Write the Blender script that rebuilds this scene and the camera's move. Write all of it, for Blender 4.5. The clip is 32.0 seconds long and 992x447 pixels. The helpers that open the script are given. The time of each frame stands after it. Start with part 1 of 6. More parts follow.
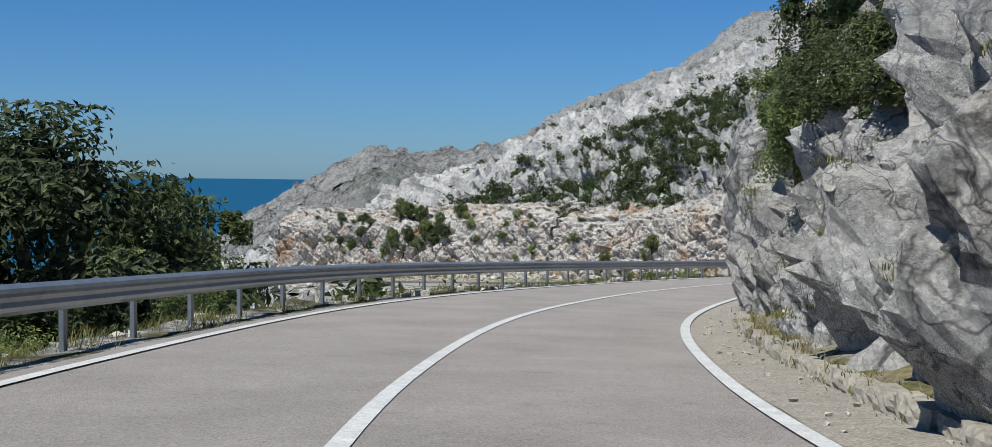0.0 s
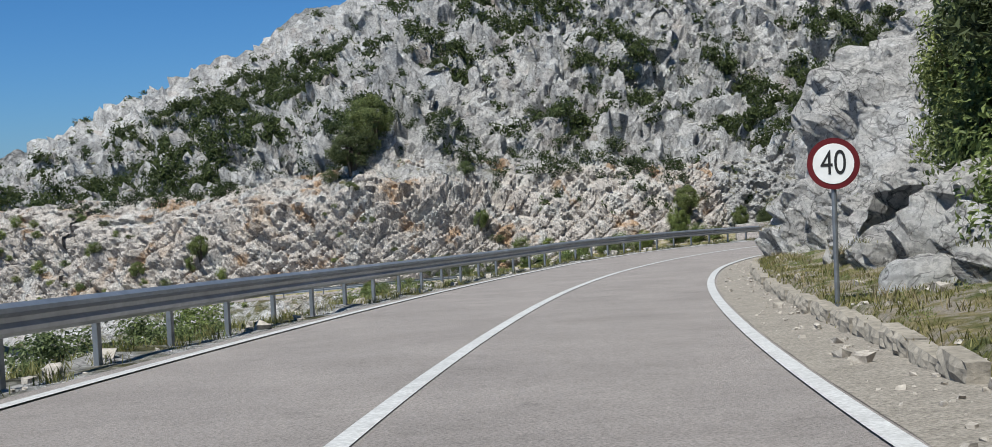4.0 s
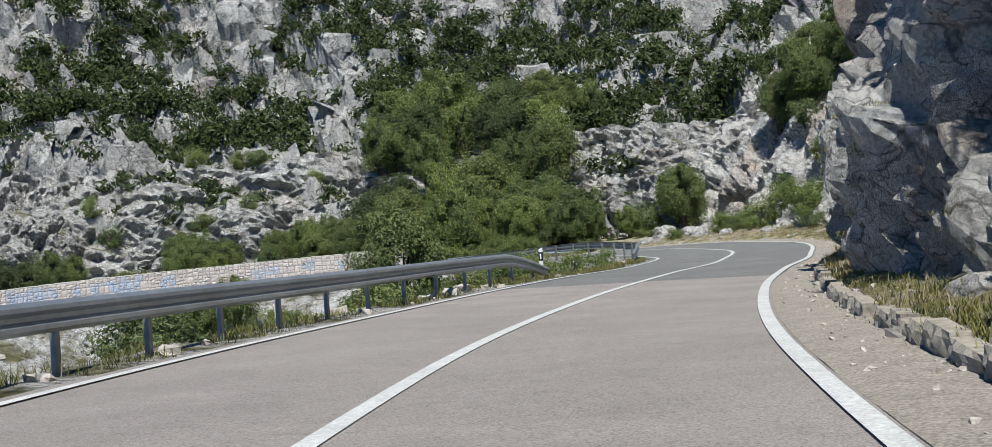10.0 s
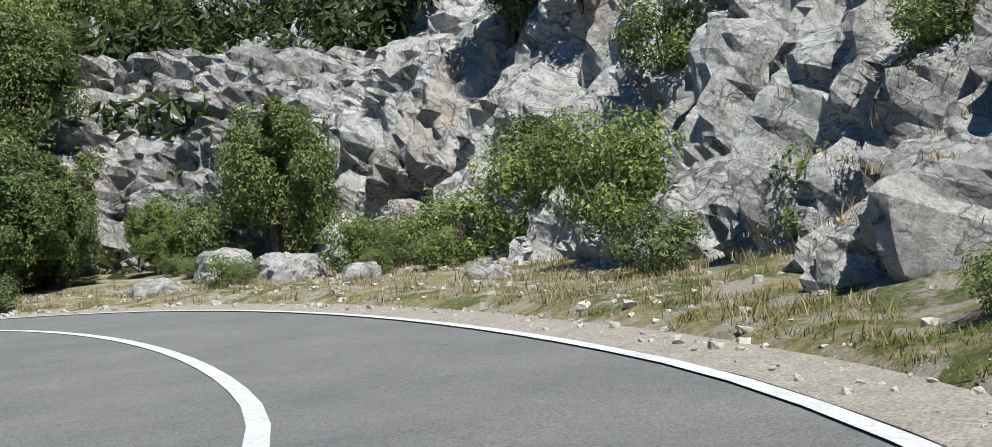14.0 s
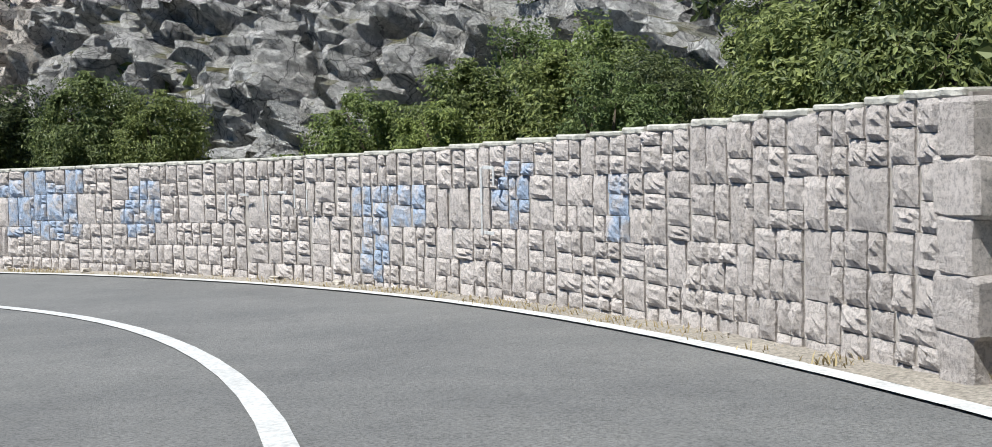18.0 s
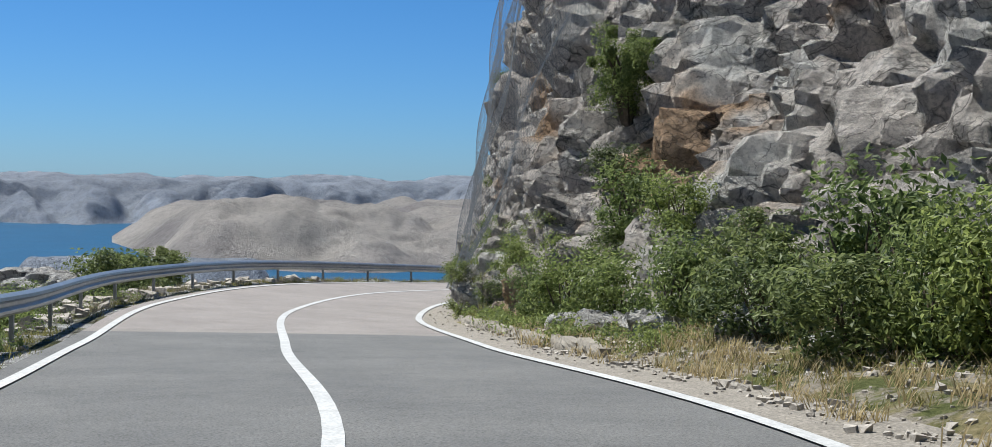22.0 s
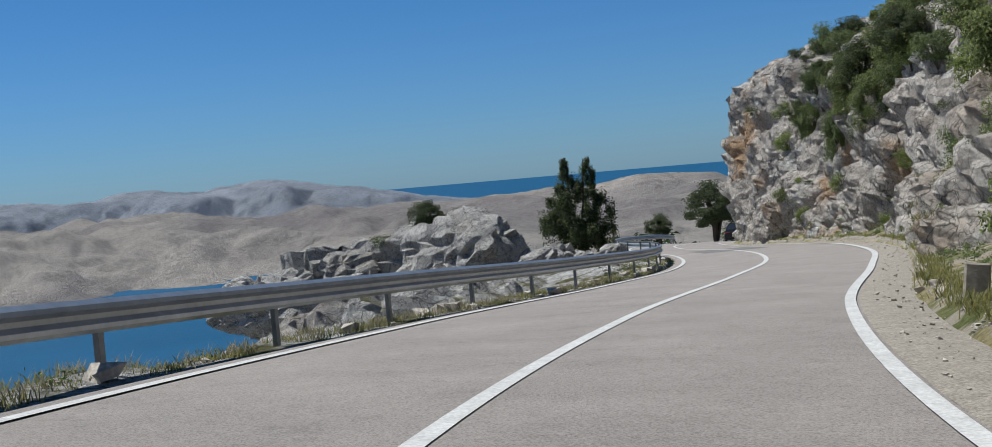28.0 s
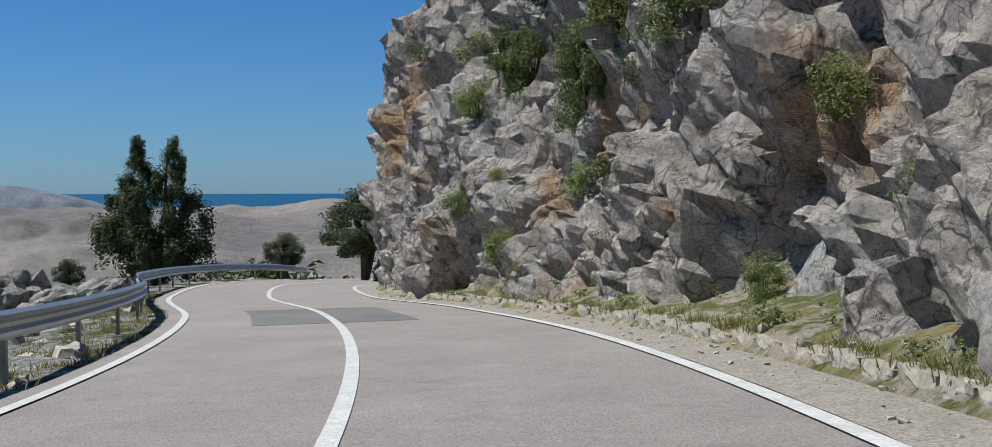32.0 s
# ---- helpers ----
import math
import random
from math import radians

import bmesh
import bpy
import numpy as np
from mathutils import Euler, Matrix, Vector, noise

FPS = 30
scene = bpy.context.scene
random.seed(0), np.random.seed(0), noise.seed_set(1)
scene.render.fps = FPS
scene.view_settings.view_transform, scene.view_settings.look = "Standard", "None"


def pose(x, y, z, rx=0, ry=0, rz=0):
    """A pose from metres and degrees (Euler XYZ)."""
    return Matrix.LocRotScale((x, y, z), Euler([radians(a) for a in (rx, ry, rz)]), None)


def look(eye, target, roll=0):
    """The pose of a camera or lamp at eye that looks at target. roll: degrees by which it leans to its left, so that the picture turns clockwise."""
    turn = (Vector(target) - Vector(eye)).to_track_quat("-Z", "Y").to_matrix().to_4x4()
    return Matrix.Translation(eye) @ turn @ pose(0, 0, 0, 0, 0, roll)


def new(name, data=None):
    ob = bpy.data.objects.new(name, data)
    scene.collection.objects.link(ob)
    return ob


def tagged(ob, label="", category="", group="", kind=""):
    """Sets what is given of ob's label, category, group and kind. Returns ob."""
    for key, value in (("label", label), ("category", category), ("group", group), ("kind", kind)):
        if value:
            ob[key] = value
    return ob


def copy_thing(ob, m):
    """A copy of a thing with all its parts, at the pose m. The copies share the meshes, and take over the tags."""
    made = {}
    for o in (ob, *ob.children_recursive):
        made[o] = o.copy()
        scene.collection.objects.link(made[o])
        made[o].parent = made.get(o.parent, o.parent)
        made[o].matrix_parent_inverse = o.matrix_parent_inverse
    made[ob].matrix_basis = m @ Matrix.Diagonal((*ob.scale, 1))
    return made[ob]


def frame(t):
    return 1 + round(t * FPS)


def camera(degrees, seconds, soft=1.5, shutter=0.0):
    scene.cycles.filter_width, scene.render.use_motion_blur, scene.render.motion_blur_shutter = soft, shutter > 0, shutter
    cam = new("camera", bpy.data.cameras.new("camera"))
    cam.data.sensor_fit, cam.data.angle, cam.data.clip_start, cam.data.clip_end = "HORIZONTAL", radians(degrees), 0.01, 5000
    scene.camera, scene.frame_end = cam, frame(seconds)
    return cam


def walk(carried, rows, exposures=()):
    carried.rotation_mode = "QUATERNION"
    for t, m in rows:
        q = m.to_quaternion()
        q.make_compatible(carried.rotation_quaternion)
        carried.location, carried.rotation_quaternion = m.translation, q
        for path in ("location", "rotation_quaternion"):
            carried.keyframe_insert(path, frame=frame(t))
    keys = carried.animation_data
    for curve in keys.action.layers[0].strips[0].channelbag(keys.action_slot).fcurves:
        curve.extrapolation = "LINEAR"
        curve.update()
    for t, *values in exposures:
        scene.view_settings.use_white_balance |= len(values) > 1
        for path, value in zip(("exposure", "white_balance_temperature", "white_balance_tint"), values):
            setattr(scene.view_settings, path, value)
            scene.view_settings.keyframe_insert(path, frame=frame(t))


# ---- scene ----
cam = camera(41.42, 32.0, soft=0.6)
# seconds, x, y, z, heading, tilt, lean
PATH = [
    (0.0, -0.07, 0.01, 1.32, 89.85, -2.48, 0.57),
    (0.5, -0.04, 5.19, 0.93, 90.13, -2.59, -0.65),
    (1.0, 0.13, 10.40, 0.57, 88.90, -2.41, -1.68),
    (1.5, 0.59, 15.62, 0.20, 85.14, -2.42, -2.05),
    (2.0, 1.41, 20.88, -0.17, 81.26, -2.11, -2.68),
    (2.5, 2.50, 26.20, -0.49, 78.14, -2.16, -2.95),
    (3.0, 3.95, 31.53, -0.80, 75.24, -2.16, -3.09),
    (3.5, 5.62, 36.76, -1.12, 72.95, -2.05, -3.25),
    (4.0, 7.34, 41.91, -1.45, 71.14, -2.73, -2.61),
    (4.5, 9.26, 46.94, -1.79, 69.47, -2.67, -2.22),
    (5.0, 11.34, 51.91, -2.13, 68.06, -2.42, -1.91),
    (5.5, 13.53, 56.83, -2.43, 66.99, -1.96, -1.67),
    (6.0, 15.87, 61.75, -2.72, 65.85, -1.98, -1.32),
    (6.5, 18.35, 66.65, -3.04, 63.97, -1.64, -0.96),
    (7.0, 21.08, 71.48, -3.35, 61.26, -1.66, -0.89),
    (7.5, 23.99, 76.11, -3.69, 58.29, -1.55, -0.99),
    (8.0, 27.20, 80.78, -4.02, 55.21, -1.59, -1.45),
    (8.5, 30.60, 85.25, -4.31, 51.77, -1.43, -2.12),
    (9.0, 34.24, 89.23, -4.57, 47.94, -1.54, -2.52),
    (9.5, 38.25, 93.13, -4.82, 43.67, -1.62, -3.40),
    (10.0, 42.71, 96.86, -5.07, 39.48, -1.66, -3.56),
    (10.5, 47.58, 100.39, -5.31, 35.85, -1.56, -3.31),
    (11.0, 52.80, 103.76, -5.58, 32.37, -1.30, -3.10),
    (11.5, 58.32, 106.93, -5.81, 29.37, -1.19, -2.63),
    (12.0, 63.92, 109.82, -6.04, 27.39, -1.27, -2.25),
    (12.5, 69.47, 112.41, -6.27, 25.86, -1.14, -1.97),
    (13.0, 75.00, 114.95, -6.51, 25.01, -1.02, -2.03),
    (13.5, 80.24, 117.40, -6.81, 24.53, -0.97, -1.66),
    (14.0, 85.06, 119.70, -7.07, 26.14, -1.06, -1.04),
    (14.5, 89.43, 122.17, -7.24, 31.31, -0.96, -0.36),
    (15.0, 93.22, 125.01, -7.33, 39.66, -1.46, 0.19),
    (15.5, 96.33, 128.06, -7.43, 50.20, -3.33, 0.42),
    (16.0, 98.36, 131.06, -7.58, 62.08, -3.99, -0.31),
    (16.5, 99.87, 134.54, -7.82, 72.44, -4.35, -0.63),
    (17.0, 100.61, 138.07, -8.14, 80.76, -4.21, -0.86),
    (17.5, 100.71, 141.68, -8.44, 91.41, -4.40, -1.14),
    (18.0, 100.34, 145.32, -8.73, 100.16, -4.01, -1.30),
    (18.5, 99.48, 148.92, -9.01, 108.19, -3.10, -0.90),
    (19.0, 98.18, 152.37, -9.26, 116.11, -2.52, -0.23),
    (19.5, 96.16, 155.34, -9.43, 125.54, -2.30, 0.33),
    (20.0, 93.62, 157.98, -9.59, 134.31, -2.42, 0.78),
    (20.5, 90.78, 160.35, -9.76, 143.27, -2.07, 1.07),
    (21.0, 87.28, 162.27, -9.95, 151.35, -2.60, 1.20),
    (21.5, 83.40, 163.84, -10.05, 159.96, -1.88, 1.18),
    (22.0, 79.22, 165.12, -10.16, 166.41, -1.76, 1.13),
    (22.5, 74.80, 166.11, -10.39, 170.95, -1.92, 0.98),
    (23.0, 70.24, 166.76, -10.70, 175.31, -2.00, 0.69),
    (23.5, 65.83, 167.25, -10.99, 177.03, -1.97, 0.02),
    (24.0, 61.55, 167.55, -11.29, 177.85, -2.26, -0.83),
    (24.5, 57.43, 167.85, -11.61, 177.73, -2.36, -1.51),
    (25.0, 53.78, 168.15, -11.88, 175.58, -2.34, -2.18),
    (25.5, 50.29, 168.62, -12.08, 172.11, -1.99, -2.81),
    (26.0, 46.76, 169.34, -12.22, 168.76, -2.01, -3.40),
    (26.5, 43.11, 170.32, -12.41, 165.79, -2.50, -3.94),
    (27.0, 39.25, 171.70, -12.71, 162.13, -2.67, -4.35),
    (27.5, 35.30, 173.39, -12.97, 157.63, -2.80, -4.70),
    (28.0, 31.26, 175.58, -13.24, 153.04, -2.34, -4.88),
    (28.5, 27.24, 178.12, -13.49, 148.68, -2.45, -4.75),
    (29.0, 23.37, 180.91, -13.69, 145.00, -2.25, -4.46),
    (29.5, 19.78, 183.85, -13.94, 142.06, -1.95, -3.84),
    (30.0, 16.27, 187.01, -14.22, 140.12, -2.03, -3.01),
    (30.5, 12.83, 190.12, -14.50, 139.65, -1.95, -2.25),
    (31.0, 9.45, 193.25, -14.77, 139.49, -1.74, -1.49),
    (31.5, 6.08, 196.24, -15.07, 139.39, -1.90, -0.77),
    (32.0, 2.71, 199.17, -15.34, 139.42, -1.77, -0.07),
]


def aim(x, y, z, heading, tilt, lean):
    a, b = radians(heading), radians(tilt)
    eye = Vector((x, y, z))
    return look(eye, eye + Vector((math.cos(a) * math.cos(b), math.sin(a) * math.cos(b), math.sin(b))), lean)


walk(cam, [(r[0], aim(*r[1:])) for r in PATH], exposures=[(0.0, 0.35), (9.0, 0.4), (12.5, 0.75), (20.0, 0.8), (22.5, 0.5), (25.0, 0.25), (32.0, 0.32)])

# road centre line, every twelve metres
ALIGNMENT = [
    (-0.85, -11.99, 1.06),
    (-0.94, 0.01, 0.19),
    (-0.83, 12.01, -0.63),
    (0.55, 23.93, -1.38),
    (3.65, 35.52, -2.10),
    (7.84, 46.77, -2.84),
    (12.79, 57.69, -3.55),
    (18.28, 68.36, -4.25),
    (24.43, 78.67, -4.93),
    (31.58, 88.29, -5.52),
    (40.06, 96.76, -6.03),
    (49.85, 103.66, -6.50),
    (60.30, 109.55, -7.05),
    (71.13, 114.67, -7.58),
    (82.12, 119.50, -8.11),
    (92.56, 125.36, -8.46),
    (99.28, 135.07, -8.90),
    (99.66, 146.96, -9.82),
    (94.01, 157.37, -10.50),
    (83.68, 163.33, -11.00),
    (72.02, 165.95, -11.71),
    (60.06, 166.64, -12.59),
    (48.14, 167.74, -13.26),
    (36.67, 171.19, -13.85),
    (26.31, 177.19, -14.57),
    (16.96, 184.66, -15.28),
    (8.23, 192.89, -16.00),
    (-0.68, 200.93, -16.71),
    (-10.34, 208.06, -17.38),
    (-20.58, 214.26, -18.07),
    (-31.40, 219.46, -18.74),
    (-45.15, 228.54, -19.63),
    (-52.73, 237.57, -20.36),
    (-62.20, 245.00, -21.19),
    (-73.18, 252.02, -22.03),
]
# crossfall, rising to the left, and what each lane is wider than usual
CROSSFALL = [
    -0.015, -0.004, 0.008, 0.012, -0.000, -0.009, -0.016, -0.022, -0.017, -0.003, -0.004, -0.015, -0.018, -0.011,
    -0.024, -0.047, -0.023, -0.004, 0.004, -0.003, -0.003, 0.006, 0.044, 0.052, 0.034, 0.002, -0.025, -0.036,
    -0.035, -0.007, 0.016, 0.020, 0.017, 0.010, 0.004,
]
WIDER_RIGHT = [
    0.012, 0.003, 0.001, -0.025, -0.043, -0.037, -0.121, -0.160, -0.139, -0.127, -0.080, -0.091, -0.053, -0.070,
    0.031, 0.107, 0.141, 0.127, 0.198, 0.202, 0.098, 0.022, 0.003, -0.079, -0.070, -0.202, -0.032, 0.138, 0.231,
    0.186, 0.099, 0.039, 0.004, -0.015, -0.027,
]
WIDER_LEFT = [
    -0.060, -0.014, 0.047, 0.086, 0.046, 0.024, 0.010, 0.023, 0.097, 0.171, 0.173, 0.117, 0.033, -0.050, -0.129,
    -0.189, -0.176, -0.169, -0.205, -0.283, -0.356, -0.286, -0.101, 0.083, 0.122, 0.053, -0.082, -0.279, -0.393,
    -0.430, -0.341, -0.212, -0.098, -0.010, 0.063,
]

# ---- sky and sun ----
SUN_AZIMUTH, SUN_HEIGHT = radians(223), radians(60)
world = bpy.data.worlds.new("sky")
scene.world = world
world.use_nodes = True
wt = world.node_tree
sky = wt.nodes.new("ShaderNodeTexSky")
sky.sky_type = 'NISHITA'
sky.sun_disc = False
sky.sun_elevation = SUN_HEIGHT
sky.sun_rotation = radians(90) - SUN_AZIMUTH
sky.altitude = 600
sky.air_density, sky.dust_density, sky.ozone_density = 1.0, 0.2, 2.5
tone = wt.nodes.new("ShaderNodeMix")
tone.data_type, tone.blend_type = 'RGBA', 'MULTIPLY'
tone.inputs[0].default_value = 1.0
way_up = wt.nodes.new("ShaderNodeTexCoord")
height_of = wt.nodes.new("ShaderNodeSeparateXYZ")
wt.links.new(way_up.outputs["Generated"], height_of.inputs[0])
clear = wt.nodes.new("ShaderNodeValToRGB")
clear.color_ramp.elements[0].position, clear.color_ramp.elements[0].color = 0.0, (0.43, 0.775, 1.36, 1)
clear.color_ramp.elements[1].position, clear.color_ramp.elements[1].color = 0.32, (0.228, 0.755, 1.14, 1)
wt.links.new(height_of.outputs[2], clear.inputs[0])
wt.links.new(clear.outputs[0], tone.inputs[7])
wt.links.new(sky.outputs[0], tone.inputs[6])
wt.links.new(tone.outputs[2], wt.nodes["Background"].inputs[0])
wt.nodes["Background"].inputs[1].default_value = 0.052
sun_data = bpy.data.lights.new("sun", 'SUN')
sun_data.energy, sun_data.angle, sun_data.color = 4.8, radians(0.53), (0.965, 0.965, 0.92)
sun = new("sun", sun_data)
sun_way = Vector((math.cos(SUN_AZIMUTH) * math.cos(SUN_HEIGHT), math.sin(SUN_AZIMUTH) * math.cos(SUN_HEIGHT), math.sin(SUN_HEIGHT)))
sun.matrix_world = look(sun_way * 50, (0, 0, 0))

# ---- noise ----
rng = np.random.RandomState(5)


def hashed(i, j, k, salt=0):
    h = (i * 374761393 + j * 668265263 + k * 2147483647 + salt * 1274126177) & 0xFFFFFFFF
    h = ((h ^ (h >> 13)) * 1274126177) & 0xFFFFFFFF
    h = ((h ^ (h >> 16)) * 2246822519) & 0xFFFFFFFF
    return ((h ^ (h >> 15)) & 0xFFFFFF) / float(0xFFFFFF)


def value_noise(p, salt=0):
    c = np.floor(p).astype(np.int64)
    f = p - c
    f = f * f * (3 - 2 * f)
    out = 0
    for a in (0, 1):
        for b in (0, 1):
            for d in (0, 1):
                w = (f[:, 0] if a else 1 - f[:, 0]) * (f[:, 1] if b else 1 - f[:, 1]) * (f[:, 2] if d else 1 - f[:, 2])
                out = out + w * hashed(c[:, 0] + a, c[:, 1] + b, c[:, 2] + d, salt)
    return out * 2 - 1


def fbm(p, octaves=4, salt=0):
    total, gain = 0, 0.5
    for o in range(octaves):
        total = total + gain * value_noise(p * 2.03 ** o + 17.3 * o, salt + o)
        gain *= 0.5
    return total


def blocks(p, salt=0):
    """Cells of broken rock: distance to the nearest joint, a number for each block, and the way from its middle."""
    c = np.floor(p).astype(np.int64)
    f1 = np.full(len(p), 9.0)
    f2 = np.full(len(p), 9.0)
    ident = np.zeros(len(p))
    arm = np.zeros_like(p)
    for a in (-1, 0, 1):
        for b in (-1, 0, 1):
            for d in (-1, 0, 1):
                i, j, k = c[:, 0] + a, c[:, 1] + b, c[:, 2] + d
                q = np.stack([i + hashed(i, j, k, salt), j + hashed(i, j, k, salt + 1), k + hashed(i, j, k, salt + 2)], 1)
                e = p - q
                r = np.sqrt((e * e).sum(1))
                near = r < f1
                f2 = np.where(near, f1, np.minimum(f2, r))
                ident = np.where(near, hashed(i, j, k, salt + 3), ident)
                arm = np.where(near[:, None], e, arm)
                f1 = np.where(near, r, f1)
    return f2 - f1, ident, arm


# beds of the limestone lean; blocks are longer along them
BEDS = np.array(Euler((radians(28), radians(-22), radians(35))).to_matrix())


def rock_relief(p, size, salt=0):
    """How far the rock stands out, in metres, for blocks of about that size."""
    q = (p + 0.35 * size * np.stack([fbm(p / size * 0.8, 2, 3), fbm(p / size * 0.8, 2, 9), fbm(p / size * 0.8, 2, 15)], 1)) @ BEDS
    r = p / size * 3.1
    q = q + 0.22 * size * np.stack([fbm(r, 3, 33), fbm(r, 3, 39), fbm(r, 3, 45)], 1)
    gap, ident, arm = blocks(q / (size * np.array([0.85, 1.9, 0.55])), salt)
    turn, lift = ident * 977.0, np.sin(ident * 3571.0)
    tilt = arm[:, 0] * np.cos(turn) + arm[:, 1] * np.sin(turn) + arm[:, 2] * lift
    return size * (0.5 * (ident - 0.5) + 0.24 * tilt - 0.2 * np.exp(-(gap / 0.07) ** 2))


def karst(p, size, salt=0):
    """Rounded swellings between sharp furrows, as rain cuts them into limestone."""
    q = p @ BEDS / (size * np.array([0.75, 1.7, 0.8]))
    q = q + 0.5 * np.stack([value_noise(q * 0.7, salt + 5), value_noise(q * 0.7, salt + 6), value_noise(q * 0.7, salt + 7)], 1)
    return size * (0.9 * np.minimum(np.abs(fbm(q, 3, salt)), 0.4) - 0.18)


def bedding(P, S, dip, thick, salt):
    """Tilted beds that step in and out, with an open joint between two of them; dip in degrees."""
    a = radians(dip)
    g = (P[:, 2] * math.cos(a) + S * math.sin(a)) / thick + 1.15 * fbm(P / (4.2 * thick), 3, salt)
    f = np.floor(g)
    u = g - f
    cross = np.floor((P[:, 2] * math.sin(a) - S * math.cos(a)) / (2.6 * thick) + 3 * hashed(f.astype(np.int64), 0 * f.astype(np.int64), 0 * f.astype(np.int64), salt) + 0.6 * fbm(P / (3 * thick), 2, salt + 3))
    own = hashed(f.astype(np.int64), cross.astype(np.int64), 0 * f.astype(np.int64), salt + 1)
    return thick * (0.75 * (own - 0.5) + 0.5 * (u - 0.5) - 0.35 * np.exp(-(np.minimum(u, 1 - u) / 0.09) ** 2))


# ---- mesh helpers ----
def mesh_of(name, verts, faces, material=None, smooth=False):
    me = bpy.data.meshes.new(name)
    verts = np.asarray(verts, np.float32)
    faces = np.asarray(faces, np.int32)
    n, k = faces.shape
    me.vertices.add(len(verts))
    me.vertices.foreach_set("co", verts.ravel())
    me.loops.add(n * k)
    me.loops.foreach_set("vertex_index", faces.ravel())
    me.polygons.add(n)
    me.polygons.foreach_set("loop_start", np.arange(n, dtype=np.int32) * k)
    me.polygons.foreach_set("loop_total", np.full(n, k, np.int32))
    me.polygons.foreach_set("use_smooth", np.full(n, smooth))
    me.update(calc_edges=True)
    if material:
        me.materials.append(material)
    return me


def grid_faces(rows, cols, flip=False):
    i = np.arange(rows - 1)[:, None] * cols + np.arange(cols - 1)[None, :]
    i = i.ravel()
    f = np.stack([i, i + 1, i + cols + 1, i + cols], 1)
    return f[:, ::-1] if flip else f


def part(name, bm, material, parent, label=""):
    if isinstance(bm, bpy.types.Mesh):
        me = bm
    else:
        me = bpy.data.meshes.new(name)
        bm.to_mesh(me)
        bm.free()
        me.materials.append(material)
    ob = new(name, me)
    ob.parent = parent
    if label:
        ob["label"] = label
    return ob


def box(bm, size, at=(0, 0, 0), bevel=0.0, turn=None):
    m = Matrix.Translation(at) @ (turn.to_4x4() if turn else Matrix()) @ Matrix.Diagonal((*size, 1))
    made = bmesh.ops.create_cube(bm, size=1, matrix=m)
    if bevel:
        edges = {e for v in made["verts"] for e in v.link_edges}
        bmesh.ops.bevel(bm, geom=list(edges), offset=bevel, segments=1, affect='EDGES')
    return bm


def tube(bm, path, radii, sides=6):
    rings = []
    for i, (p, r) in enumerate(zip(path, radii)):
        p = Vector(p)
        d = (Vector(path[min(i + 1, len(path) - 1)]) - Vector(path[max(i - 1, 0)])).normalized()
        u = d.orthogonal().normalized()
        w = d.cross(u)
        rings.append([bm.verts.new(p + r * (math.cos(a) * u + math.sin(a) * w)) for a in [2 * math.pi * k / sides for k in range(sides)]])
    for a, b in zip(rings, rings[1:]):
        for k in range(sides):
            bm.faces.new((a[k], a[(k + 1) % sides], b[(k + 1) % sides], b[k]))
    bm.faces.new(rings[0][::-1])
    bm.faces.new(rings[-1])
    return bm


# ---- materials ----
def material(name, build):
    m = bpy.data.materials.new(name)
    m.use_nodes = True
    t = m.node_tree
    build(t, t.nodes["Principled BSDF"])
    return m


def node(t, kind, **inputs):
    n = t.nodes.new(kind)
    for k, v in inputs.items():
        n.inputs[k.replace("_", " ")].default_value = v
    return n


def noise_at(t, scale, detail=6.0, rough=0.6, vec=None):
    n = node(t, "ShaderNodeTexNoise", Scale=scale, Detail=detail, Roughness=rough)
    if vec is None:
        vec = t.nodes.new("ShaderNodeNewGeometry").outputs["Position"]
    t.links.new(vec, n.inputs["Vector"])
    return n.outputs["Fac"]


def ramp(t, fac, stops):
    r = t.nodes.new("ShaderNodeValToRGB")
    e = r.color_ramp.elements
    while len(e) < len(stops):
        e.new(0.5)
    for el, (pos, col) in zip(e, stops):
        el.position = pos
        el.color = (*col, 1) if len(col) == 3 else col
    t.links.new(fac, r.inputs[0])
    return r.outputs[0]


def mix(t, fac, a, b, mode='MIX'):
    m = t.nodes.new("ShaderNodeMix")
    m.data_type, m.blend_type = 'RGBA', mode
    for sock, val in ((m.inputs[0], fac), (m.inputs[6], a), (m.inputs[7], b)):
        if isinstance(val, (int, float)):
            sock.default_value = val
        elif isinstance(val, tuple):
            sock.default_value = (*val, 1)
        else:
            t.links.new(val, sock)
    return m.outputs[2]


def bump(t, b, height, strength, distance, other=None):
    n = node(t, "ShaderNodeBump", Strength=strength, Distance=distance)
    t.links.new(height, n.inputs["Height"])
    if other is not None:
        t.links.new(other, n.inputs["Normal"])
    t.links.new(n.outputs[0], b.inputs["Normal"])
    return n.outputs[0]


def grey(v):
    return (v, v, v)


